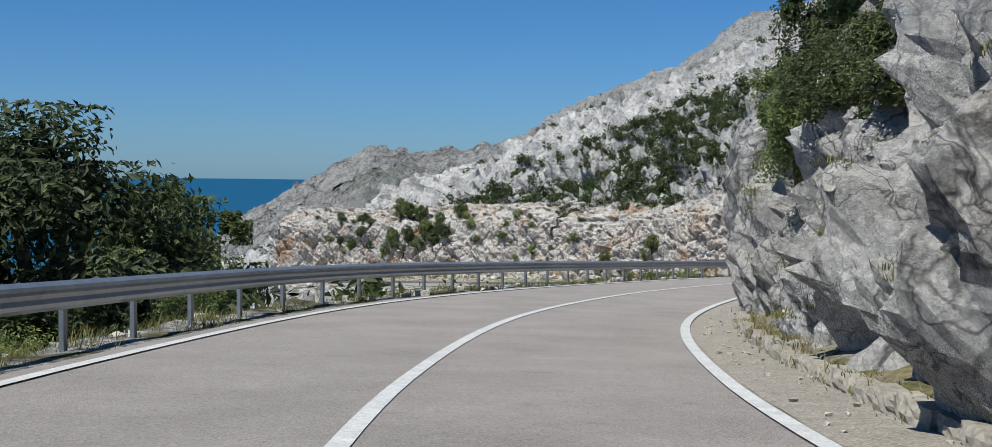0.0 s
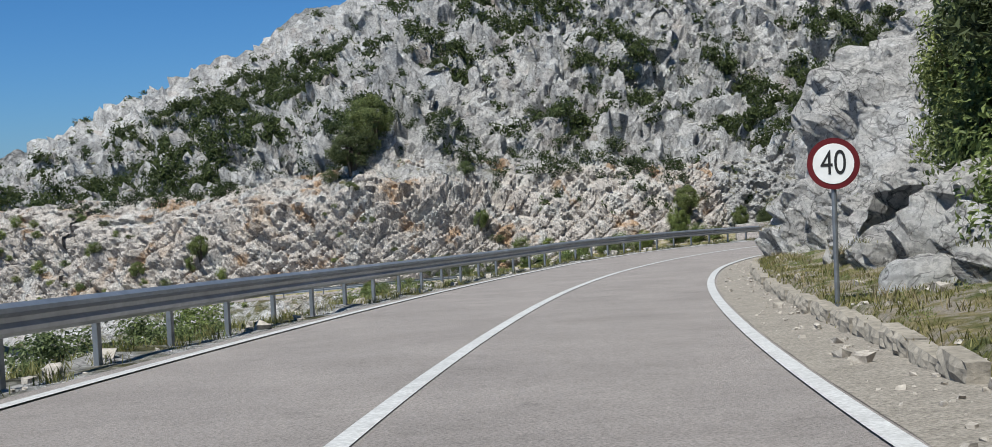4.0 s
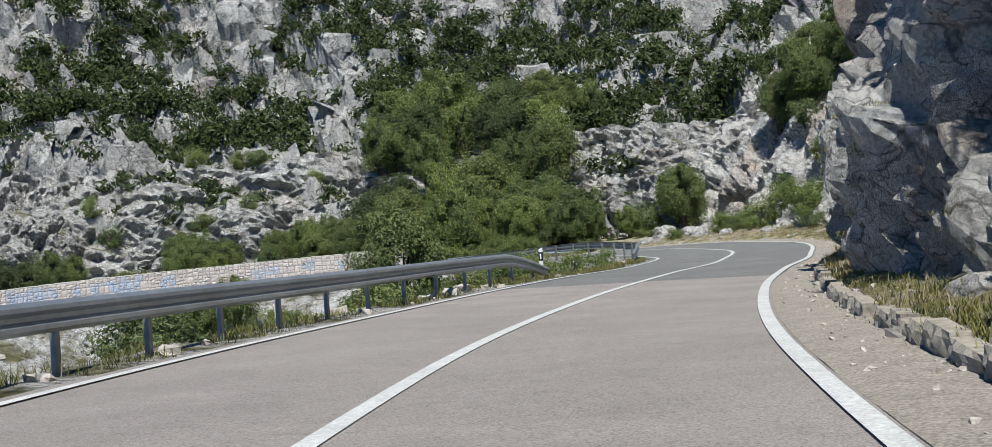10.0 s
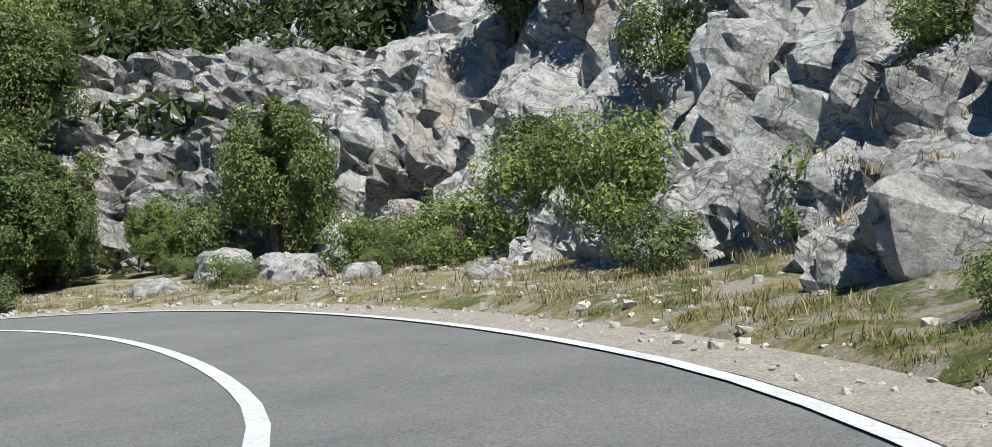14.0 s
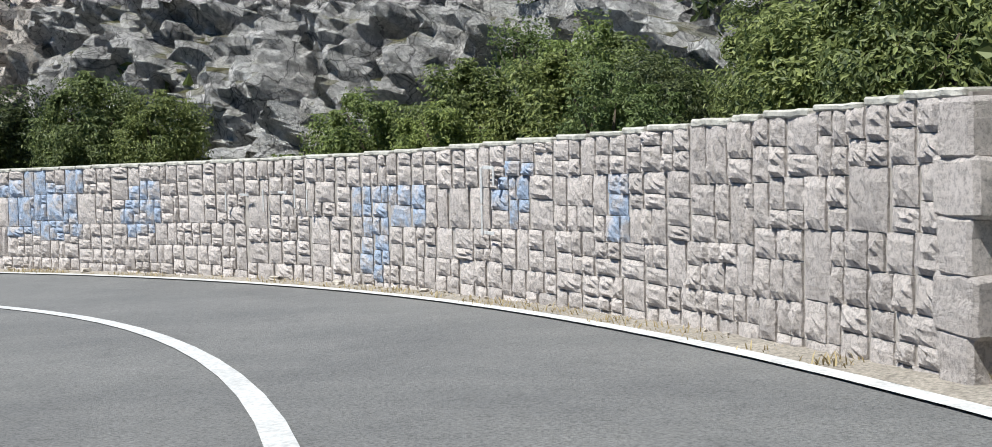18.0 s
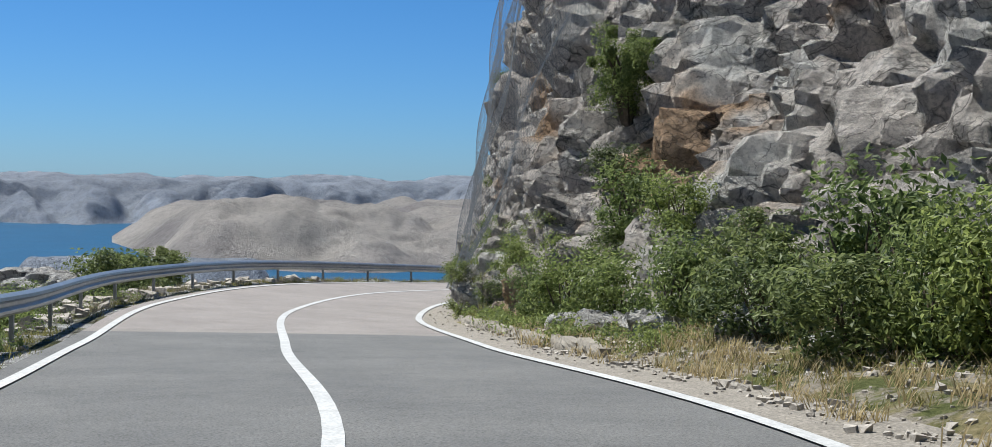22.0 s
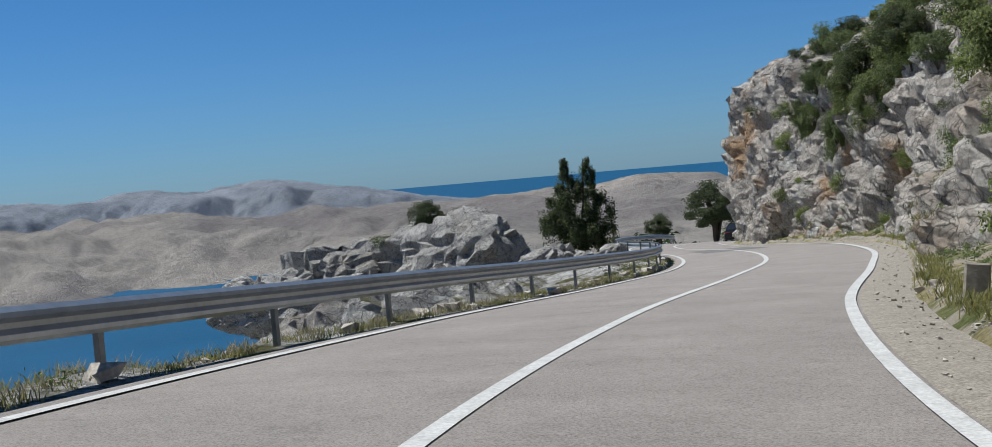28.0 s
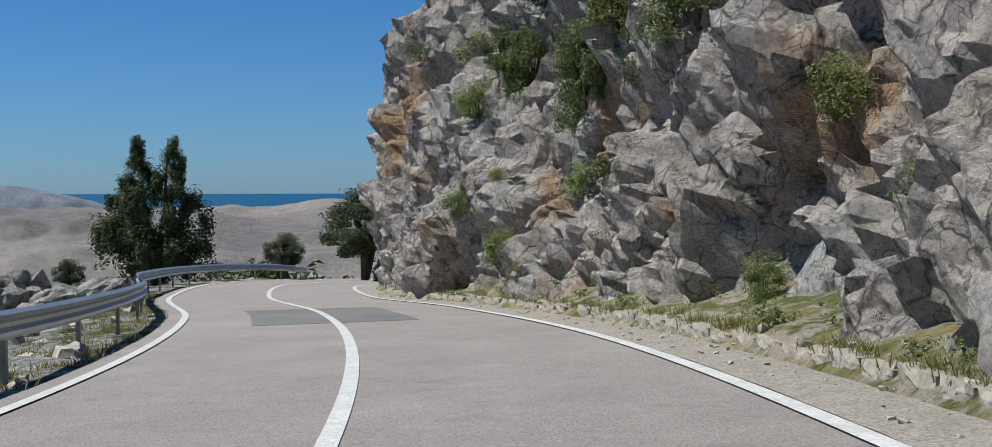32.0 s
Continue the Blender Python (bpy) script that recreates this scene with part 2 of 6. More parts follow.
def rock_look(base, warm, warm_amount, fine=1.0, earth=None, mottle=1.0, rust=None):
    def build(t, b):
        tint = ramp(t, noise_at(t, 0.35 * fine, 5), [(0.30, tuple(c * 0.78 for c in base)), (0.5, base), (0.7, tuple(min(c * 1.18, 0.8) for c in base))])
        warmth = ramp(t, noise_at(t, 0.16 * fine, 4, 0.65), [(0.60 - warm_amount, grey(0.0)), (0.74 - warm_amount, grey(1.0))])
        col = mix(t, warmth, tint, warm)
        if rust:
            stain = ramp(t, noise_at(t, 0.27, 4, 0.55), [(0.57, grey(0.0)), (0.65, grey(0.75))])
            col = mix(t, stain, col, rust)
        spots = ramp(t, noise_at(t, 3.2 * fine, 9, 0.7), [(0.42, grey(0.2)), (0.52, grey(1.0))])
        col = mix(t, 0.42 * mottle, col, spots, 'MULTIPLY')
        fleck = ramp(t, noise_at(t, 14 * fine, 5, 0.7), [(0.40, grey(0.3)), (0.52, grey(1.0))])
        col = mix(t, 0.5 * mottle, col, fleck, 'MULTIPLY')
        pale = ramp(t, noise_at(t, 9 * fine, 6), [(0.55, grey(0.0)), (0.75, grey(1.0))])
        col = mix(t, mix(t, 0.35, grey(0.0), pale), col, (0.56, 0.55, 0.52))
        if earth:
            g = t.nodes.new("ShaderNodeNewGeometry")
            sep = t.nodes.new("ShaderNodeSeparateXYZ")
            t.links.new(g.outputs["Normal"], sep.inputs[0])
            flat = ramp(t, sep.outputs[2], [(0.70, grey(0.0)), (0.90, grey(1.0))])
            patch = ramp(t, noise_at(t, 0.5, 5), [(0.46, grey(0.0)), (0.58, grey(1.0))])
            soil = ramp(t, noise_at(t, 2.5, 6), [(0.35, (0.10, 0.11, 0.045)), (0.6, (0.19, 0.17, 0.085))])
            col = mix(t, mix(t, 1.0, flat, patch, 'MULTIPLY'), col, soil)
        if mottle > 0.5:
            place = t.nodes.new("ShaderNodeNewGeometry").outputs["Position"]
            warp = node(t, "ShaderNodeTexNoise", Scale=1.3 * fine, Detail=4.0)
            t.links.new(place, warp.inputs["Vector"])
            bent = t.nodes.new("ShaderNodeVectorMath")
            bent.operation = 'MULTIPLY_ADD'
            bent.inputs[1].default_value = (0.9 / fine, 0.9 / fine, 0.9 / fine)
            t.links.new(warp.outputs["Color"], bent.inputs[0])
            t.links.new(place, bent.inputs[2])
            lean = t.nodes.new("ShaderNodeMapping")
            lean.inputs["Rotation"].default_value = (0.5, -0.4, 0.6)
            lean.inputs["Scale"].default_value = (1.3, 0.5, 1.0)
            t.links.new(bent.outputs[0], lean.inputs["Vector"])
            for scale, wide, deep in ((1.1 * fine, 0.05, 0.75), (3.1 * fine, 0.07, 0.6)):
                joint = node(t, "ShaderNodeTexVoronoi", Scale=scale)
                joint.feature = 'DISTANCE_TO_EDGE'
                t.links.new(lean.outputs[0], joint.inputs["Vector"])
                line = ramp(t, joint.outputs["Distance"], [(0.0, grey(0.12)), (wide, grey(1.0))])
                gaps = ramp(t, noise_at(t, 0.8 * fine, 4), [(0.42, grey(0.1)), (0.6, grey(1.0))])
                col = mix(t, mix(t, deep, grey(0.0), gaps), col, mix(t, 1.0, col, line, 'MULTIPLY'))
        if mottle > 0.5:
            # winding dark cracks with lichen in them
            for scale, wide, deep in ((0.5 * fine, 0.007, 0.75), (1.3 * fine, 0.009, 0.65)):
                split = noise_at(t, scale, 3, 0.5, lean.outputs[0])
                line = ramp(t, split, [(0.5 - wide, grey(1.0)), (0.5 - wide * 0.25, grey(0.10)), (0.5 + wide * 0.25, grey(0.10)), (0.5 + wide, grey(1.0))])
                col = mix(t, deep, col, line, 'MULTIPLY')
        t.links.new(col, b.inputs["Base Color"])
        b.inputs["Roughness"].default_value = 0.9
        b.inputs["Specular IOR Level"].default_value = 0.2
        n1 = bump(t, b, noise_at(t, 1.6 * fine, 9, 0.75), 1.0, 0.55 / fine)
        n2 = bump(t, b, noise_at(t, 7 * fine, 9, 0.75), 1.0, 0.16 / fine, n1)
        bump(t, b, noise_at(t, 30 * fine, 5, 0.7), 1.0, 0.035 / fine, n2)
    return build


limestone = material("limestone", rock_look((0.77, 0.74, 0.70), (0.66, 0.55, 0.46), 0.045, 1.0, None, 0.75))
limestone_warm = material("limestone_warm", rock_look((0.78, 0.71, 0.645), (0.68, 0.54, 0.42), 0.04, 1.0, None, 0.8, (0.56, 0.32, 0.14)))
limestone_slope = material("limestone_slope", rock_look((0.71, 0.69, 0.665), (0.62, 0.55, 0.50), 0.03, 0.7, True, 0.85))
outcrop_rock = material("outcrop_rock", rock_look((0.62, 0.60, 0.575), (0.50, 0.46, 0.41), 0.03, 1.4, None, 0.95))
island_rock = material("island_rock", rock_look((0.53, 0.485, 0.44), (0.335, 0.305, 0.30), 0.13, 0.014, None, 0.4))
# grey island rock with the blue of distance haze mixed into its colour
island_haze_rock = material("island_haze_rock", rock_look((0.40, 0.44, 0.51), (0.28, 0.32, 0.385), 0.07, 0.012, None, 0.4))
far_rock = material("far_rock", rock_look((0.46, 0.455, 0.44), (0.10, 0.14, 0.07), 0.03, 0.06))


def plain_look(base, rough=0.6, metal=0.0, vary=0.25, scale=6.0, relief=0.0, spec=0.4):
    def build(t, b):
        n = noise_at(t, scale, 8, 0.65)
        col = ramp(t, n, [(0.3, tuple(c * (1 - vary) for c in base)), (0.7, tuple(min(1, c * (1 + vary)) for c in base))])
        big = ramp(t, noise_at(t, scale * 0.12, 4), [(0.35, grey(0.82)), (0.65, grey(1.0))])
        t.links.new(mix(t, 1.0, col, big, 'MULTIPLY'), b.inputs["Base Color"])
        b.inputs["Roughness"].default_value = rough
        b.inputs["Metallic"].default_value = metal
        b.inputs["Specular IOR Level"].default_value = spec
        if relief:
            bump(t, b, n, 0.7, relief)
    return build


def asphalt_look(base, warm):
    def build(t, b):
        stones = noise_at(t, 52, 5, 0.75)
        wear = noise_at(t, 0.7, 6, 0.6)
        col = ramp(t, wear, [(0.3, tuple(c * 0.86 for c in base)), (0.7, warm)])
        grit = ramp(t, stones, [(0.38, grey(0.5)), (0.50, grey(0.98)), (0.66, grey(1.35))])
        col = mix(t, 0.85, col, grit, 'MULTIPLY')
        blotch = ramp(t, noise_at(t, 7, 8, 0.75), [(0.36, grey(0.92)), (0.64, grey(1.06))])
        col = mix(t, 0.8, col, blotch, 'MULTIPLY')
        stain = ramp(t, noise_at(t, 2.2, 7, 0.7), [(0.28, grey(0.75)), (0.42, grey(1.0))])
        t.links.new(mix(t, 0.8, col, stain, 'MULTIPLY'), b.inputs["Base Color"])
        b.inputs["Roughness"].default_value = 0.85
        b.inputs["Specular IOR Level"].default_value = 0.25
        bump(t, b, stones, 0.8, 0.02)
    return build


asphalt_old = material("asphalt_old", asphalt_look((0.283, 0.255, 0.238), (0.313, 0.282, 0.262)))
asphalt_new = material("asphalt_new", asphalt_look((0.162, 0.162, 0.16), (0.19, 0.188, 0.181)))
line_paint = material("line_paint", plain_look((0.50, 0.50, 0.49), 0.75, 0, 0.3, 30, 0.004))
dirt = material("dirt", plain_look((0.31, 0.28, 0.24), 0.95, 0, 0.5, 34, 0.04, 0.1))
gravel_ground = material("gravel_ground", plain_look((0.44, 0.40, 0.35), 0.95, 0, 0.4, 14, 0.04, 0.1))
def turf_look(t, b):
    soil = ramp(t, noise_at(t, 26, 8, 0.7), [(0.3, (0.22, 0.19, 0.15)), (0.7, (0.46, 0.41, 0.34))])
    straw = ramp(t, noise_at(t, 9, 8, 0.7), [(0.35, (0.15, 0.13, 0.06)), (0.65, (0.37, 0.31, 0.17))])
    green = ramp(t, noise_at(t, 12, 8, 0.7), [(0.35, (0.06, 0.075, 0.025)), (0.65, (0.17, 0.18, 0.07))])
    col = mix(t, ramp(t, noise_at(t, 0.9, 6, 0.65), [(0.44, grey(0.0)), (0.56, grey(1.0))]), straw, green)
    col = mix(t, ramp(t, noise_at(t, 1.7, 7, 0.7), [(0.48, grey(0.0)), (0.56, grey(1.0))]), col, soil)
    t.links.new(col, b.inputs["Base Color"])
    b.inputs["Roughness"].default_value = 0.95
    b.inputs["Specular IOR Level"].default_value = 0.1
    bump(t, b, noise_at(t, 18, 8, 0.75), 1.0, 0.07)


turf = material("turf", turf_look)
kerb_stone = material("kerb_stone", plain_look((0.30, 0.27, 0.225), 0.9, 0, 0.35, 11, 0.03, 0.2))
galvanised = material("galvanised", plain_look((0.40, 0.42, 0.44), 0.42, 0.75, 0.15, 5, 0.0, 0.5))
# galvanised steel with the sky's blue reflection put into the base colour
galvanised_sky = material("galvanised_sky", plain_look((0.36, 0.43, 0.50), 0.4, 0.6, 0.12, 5, 0.0, 0.5))
post_steel = material("post_steel", plain_look((0.25, 0.27, 0.29), 0.5, 0.6, 0.2, 7))
white_plastic = material("white_plastic", plain_look((0.78, 0.78, 0.76), 0.45, 0, 0.06, 8))
red_sheet = material("red_sheet", plain_look((0.12, 0.012, 0.014), 0.35, 0, 0.15, 20))
black_sheet = material("black_sheet", plain_look((0.02, 0.02, 0.02), 0.5, 0, 0.2, 20))
bark = material("bark", plain_look((0.11, 0.09, 0.07), 0.95, 0, 0.4, 12, 0.02, 0.1))


def wall_stone_look(base, sprayed=None):
    def build(t, b):
        o = t.nodes.new("ShaderNodeObjectInfo")
        col = ramp(t, o.outputs["Random"], [(0.0, tuple(c * 0.86 for c in base)), (0.5, base), (1.0, tuple(c * 1.12 for c in base))])
        if sprayed:
            col = mix(t, ramp(t, noise_at(t, 5, 6, 0.65), [(0.40, grey(0.1)), (0.56, grey(0.85))]), col, sprayed)
        n = noise_at(t, 30, 9, 0.8)
        spots = ramp(t, n, [(0.36, grey(0.42)), (0.54, grey(1.1))])
        t.links.new(mix(t, 0.8, col, spots, 'MULTIPLY'), b.inputs["Base Color"])
        b.inputs["Roughness"].default_value = 0.92
        b.inputs["Specular IOR Level"].default_value = 0.2
        bump(t, b, n, 1.0, 0.035)
    return build


wall_stone = material("wall_stone", wall_stone_look((0.53, 0.48, 0.45)))
wall_stone_blue = material("wall_stone_blue", wall_stone_look((0.53, 0.48, 0.45), (0.33, 0.43, 0.58)))
mortar = material("mortar", plain_look((0.36, 0.33, 0.30), 0.95, 0, 0.3, 12, 0.02, 0.1))


def leaf_look(dark, light, yellow=0.0):
    def build(t, b):
        g = t.nodes.new("ShaderNodeNewGeometry")
        col = ramp(t, g.outputs["Random Per Island"], [(0.0, dark), (0.75, light), (1.0, tuple(c * 1.3 for c in light))])
        o = t.nodes.new("ShaderNodeObjectInfo")
        shift = ramp(t, o.outputs["Random"], [(0.0, grey(0.75)), (1.0, (1.25, 1.12, 0.95))])
        col = mix(t, 1.0, col, shift, 'MULTIPLY')
        t.links.new(col, b.inputs["Base Color"])
        b.inputs["Roughness"].default_value = 0.55
        b.inputs["Specular IOR Level"].default_value = 0.35
        b.inputs["Transmission Weight"].default_value = 0.0
        trans = t.nodes.new("ShaderNodeBsdfTranslucent")
        t.links.new(col, trans.inputs[0])
        both = t.nodes.new("ShaderNodeMixShader")
        both.inputs[0].default_value = 0.46
        t.links.new(b.outputs[0], both.inputs[1])
        t.links.new(trans.outputs[0], both.inputs[2])
        t.links.new(both.outputs[0], t.nodes["Material Output"].inputs[0])
    return build


leaf_oak = material("leaf_oak", leaf_look((0.06, 0.095, 0.036), (0.215, 0.27, 0.112)))
leaf_bright = material("leaf_bright", leaf_look((0.075, 0.12, 0.04), (0.24, 0.31, 0.115)))
leaf_dark = material("leaf_dark", leaf_look((0.035, 0.055, 0.028), (0.115, 0.15, 0.07)))
leaf_far = material("leaf_far", leaf_look((0.024, 0.044, 0.018), (0.075, 0.105, 0.038)))
grass_green = material("grass_green", leaf_look((0.08, 0.10, 0.03), (0.20, 0.20, 0.075)))
grass_dry = material("grass_dry", leaf_look((0.17, 0.15, 0.085), (0.34, 0.30, 0.19)))


def sea_look(t, b):
    n = noise_at(t, 0.02, 6, 0.6)
    t.links.new(ramp(t, n, [(0.3, (0.004, 0.058, 0.125)), (0.7, (0.006, 0.075, 0.155))]), b.inputs["Base Color"])
    b.inputs["Roughness"].default_value = 0.5
    b.inputs["Specular IOR Level"].default_value = 0.18
    bump(t, b, noise_at(t, 0.25, 8, 0.7), 0.6, 0.6)


sea_water = material("sea_water", sea_look)

# ---- the road's line ----
ctrl = np.column_stack([np.array(ALIGNMENT), CROSSFALL, WIDER_RIGHT, WIDER_LEFT])


def dense_line(pts, step=0.25):
    a = np.vstack([2 * pts[0] - pts[1], pts, 2 * pts[-1] - pts[-2]])
    out = []
    for i in range(1, len(a) - 2):
        u = np.linspace(0, 1, 60, endpoint=False)[:, None]
        p0, p1, p2, p3 = a[i - 1], a[i], a[i + 1], a[i + 2]
        out.append(p1 + 0.5 * u * (p2 - p0 + u * (2 * p0 - 5 * p1 + 4 * p2 - p3 + u * (3 * (p1 - p2) + p3 - p0))))
    out = np.vstack(out + [pts[-1:]])
    s = np.r_[0, np.cumsum(np.linalg.norm(np.diff(out[:, :2], axis=0), axis=1))]
    u = np.arange(0, s[-1], step)
    return np.stack([np.interp(u, s, out[:, k]) for k in range(6)], 1), u - 12.0


LINE, ARC = dense_line(ctrl)
# stations by which the things along the road are placed, against metres along the line
ALONG = [(-12, -12), (0, 0), (43.3, 40.6), (87.3, 81.4), (135.2, 127.3), (167.9, 158.2), (190.4, 180.6), (212.2, 203.3), (238.3, 230.6), (271.0, 265.2), (308.0, 302.2), (339.2, 332.5), (420.0, 413.0)]
STATION = np.interp(ARC, [a for a, b in ALONG], [b for a, b in ALONG])
way = np.gradient(LINE[:, :2], axis=0)
way /= np.linalg.norm(way, axis=1)[:, None]
LEFT = np.stack([-way[:, 1], way[:, 0]], 1)
S_END = STATION[-1]
HALF_R, HALF_L = 2.97, 3.19


def at(s, off, dz=0.0):
    """Points at station s, off metres to the left of the centre line, dz above the road."""
    s, off, dz = np.broadcast_arrays(np.asarray(s, float), np.asarray(off, float), np.asarray(dz, float))
    x, y, z, fall, right, left = (np.interp(s, STATION, LINE[:, k]) for k in range(6))
    nx, ny = (np.interp(s, STATION, LEFT[:, k]) for k in range(2))
    off = off + left * np.clip(off / HALF_L, 0, 1) - right * np.clip(-off / HALF_R, 0, 1)
    z = z + fall * np.clip(off, -5, 5)
    return np.stack([x + nx * off, y + ny * off, z + dz], -1)


def heading(s):
    return math.atan2(np.interp(s, STATION, way[:, 1]), np.interp(s, STATION, way[:, 0]))


def strip(name, s0, s1, offs, dzs, mat, step=0.5, rough=0.0, label="", category="", smooth=True):
    """A band along the road through the given offsets and heights."""
    s = np.arange(s0, s1 + step * 0.5, step)
    cols = len(offs)
    S = np.repeat(s, cols)
    P = at(S, np.tile(offs, len(s)), np.tile(dzs, len(s)))
    if rough:
        P[:, 2] += rough * fbm(P * 2.5, 3, 4)
    ob = new(name, mesh_of(name, P, grid_faces(len(s), cols, offs[-1] > offs[0]), mat, smooth))
    return tagged(ob, label, category, kind="structure")


# ---- road, lines, verges ----
NEW_FROM, NEW_TO = 131.0, 236.0
for s0, s1, mat, text in ((-12, NEW_FROM, asphalt_old, "sun-bleached pale grey asphalt road"), (NEW_FROM, NEW_TO, asphalt_new, "newer dark grey asphalt on the hairpin"), (NEW_TO, S_END - 0.5, asphalt_old, "pale worn asphalt road above the sea")):
    strip("road", s0, s1, [HALF_L + 0.35, 1.6, 0, -1.5, -HALF_R - 0.25], [-0.01, 0, 0, 0, -0.01], mat, 1.0, 0.0, text, "road")


def painted(name, off, width, s0, s1, text):
    strip(name, s0, s1, [off + width / 2, off - width / 2], [0.009, 0.009], line_paint, 1.0, 0.0, text, "road marking")


painted("centre_line", 0.0, 0.15, -12, S_END - 1, "solid white painted centre line on asphalt")
painted("edge_line", -HALF_R, 0.15, -12, S_END - 1, "solid white painted edge line beside the verge")
painted("edge_line", HALF_L, 0.15, -12, S_END - 1, "solid white painted edge line beside the guard rail")

strip("road_patch", 325, 331.5, [1.7, -1.4], [0.005, 0.005], asphalt_new, 0.5, 0.0, "dark square repair patch in the asphalt", "road")

# ---- hillside: offset of the rock's foot from the centre line, height of the face, lean ----
FACE = [
    (-12, 4.3, 5.5, 0.2), (9, 4.1, 5.5, 0.2), (14, 4.1, 5.0, 0.2), (20, 4.05, 4.2, 0.15), (25, 4.2, 4.0, 0.25), (33, 4.8, 3.3, 0.4), (38, 5.5, 2.0, 0.7), (46, 5.8, 1.6, 1.0),
    (66, 5.0, 1.8, 0.9), (76, 4.5, 5.5, 0.3), (92, 4.5, 6.0, 0.3), (98, 4.6, 4.0, 0.5), (104, 4.2, 7.0, 0.3),
    (116, 4.7, 7.0, 0.16), (134, 4.3, 9.5, 0.14), (141, 4.3, 10.0, 0.3), (152, 4.4, 10.0, 0.48), (160, 5.2, 10.0, 0.6), (168, 7.6, 9.0, 0.7),
    (176, 14.0, 5.0, 0.8), (190, 13.0, 5.0, 0.9), (214, 8.0, 6.0, 1.0), (228, 6.0, 9.0, 1.0), (238, 4.8, 10.0, 0.85), (243, 4.3, 10.0, 0.55),
    (248, 4.1, 10.5, 0.3), (258, 4.0, 11.0, 0.1), (267, 4.4, 10.0, 0.2), (285, 4.3, 9.0, 0.4), (300, 4.05, 9.2, 0.42), (315, 4.1, 9.5, 0.42), (334, 4.1, 10.0, 0.36), (352, 3.95, 10.2, 0.06),
    (357, 7.5, 7.0, 0.4), (363, 14.0, 5.0, 0.8), (400, 18.0, 4.0, 0.9),
]
FACE = np.array(FACE)
SLOPE = np.array([(-12, 0.5), (60, 0.6), (140, 0.9), (163, 0.85), (172, 0.4), (190, 0.22), (212, 0.42), (250, 0.45), (300, 0.36), (372, 0.27)])


def face(s):
    return [np.interp(s, FACE[:, 0], FACE[:, k]) for k in (1, 2, 3)]


def hill_points(cx, cy, sink=None):
    gx, gy = np.meshgrid(cx, cy)
    flat = np.stack([gx.ravel(), gy.ravel()], 1)
    coarse = np.arange(0, len(LINE), 6)
    best = np.full(len(flat), 1e9)
    near = np.zeros(len(flat), int)
    for i in coarse:
        d = (flat[:, 0] - LINE[i, 0]) ** 2 + (flat[:, 1] - LINE[i, 1]) ** 2
        m = d < best
        best[m], near[m] = d[m], i
    dist = np.sqrt(best)
    side = ((flat - LINE[near, :2]) * LEFT[near]).sum(1)
    s_near = STATION[near]
    b, h, lean = face(s_near)
    zr = LINE[near, 2]
    inner = b + h * lean
    rise = np.interp(s_near, SLOPE[:, 0], SLOPE[:, 1])
    right_z = np.where(dist < b + 0.8, -1.2, np.where(dist < inner + 1.2, h * np.clip((dist - b - 0.8) / (h * lean + 0.4), 0, 1) - 1.5, h - 0.8 + (dist - inner) * rise + 0.004 * np.maximum(dist - 42, 0) ** 2))
    shelf = np.interp(s_near, [306, 316], [0.0, 18.0])
    left_z = np.where(dist < 5.5, -1.4, -0.9 - np.minimum(dist - 5.5, shelf) * 0.14 - np.maximum(dist - 5.5 - shelf, 0) * 0.62)
    ground_z = zr + np.where(side < 0, right_z, left_z)
    spur = np.where(flat[:, 1] < 195, 200.0, 0.0) - 11 + 0.42 * (flat[:, 0] + 14) + 0.08 * (flat[:, 1] - 307)
    ground_z = np.where((side < 0) & (dist > 9), np.minimum(ground_z, spur), ground_z)
    P = np.stack([flat[:, 0], flat[:, 1], ground_z], 1)
    amount = np.clip((dist - np.where(side < 0, inner, 6)) / 10, 0.0, 1)
    wild = np.where(side < 0, 1.0, 0.55) * amount
    P[:, 2] += wild * (5.0 * fbm(P / 26, 4, 31) + 4.2 * (0.35 - np.abs(fbm(P / 13, 4, 51))) - 1.6 * np.abs(fbm(P / 4.5, 3, 57)))
    tall = P * np.array([1, 1, 0.7])
    relief = rock_relief(tall, 4.6, 7) * 1.0 + karst(tall, 6.0, 9) * 1.6 + rock_relief(tall, 1.8, 23) * 1.2 + karst(tall, 2.2, 27) * 1.6 + 0.9 * bedding(P, 0.7 * P[:, 0] - 0.5 * P[:, 1], 55, 2.4, 160)
    gz = P[:, 2].reshape(gx.shape)
    dzx, dzy = np.gradient(gz, cy, cx)[1], np.gradient(gz, cy, cx)[0]
    nrm = np.stack([-dzx.ravel(), -dzy.ravel(), np.ones(len(P))], 1)
    nrm /= np.linalg.norm(nrm, axis=1)[:, None]
    P += nrm * (relief * wild)[:, None]
    P[:, 2] = np.maximum(P[:, 2], -96)
    if sink:
        x0, x1, y0, y1 = sink
        P[(flat[:, 0] > x0) & (flat[:, 0] < x1) & (flat[:, 1] > y0) & (flat[:, 1] < y1), 2] -= 9.0
    return P, nrm, dist, side


cx, cy = np.arange(-170, 215, 1.5), np.arange(-45, 430, 1.5)
P, _, _, _ = hill_points(cx, cy, (-31, 166, 148, 306))
tagged(new("ground", mesh_of("ground", P, grid_faces(len(cy), len(cx)), limestone_slope)), "rocky karst hillside of grey limestone with scrub", "hillside", kind="structure")
cx, cy = np.arange(-35, 170, 0.48), np.arange(144, 310, 0.48)
HILL, HILL_N, hill_d, hill_side = hill_points(cx, cy)
tagged(new("ground", mesh_of("ground", HILL, grid_faces(len(cy), len(cx)), limestone_slope)), "steep mountainside of broken grey limestone", "hillside", kind="structure")


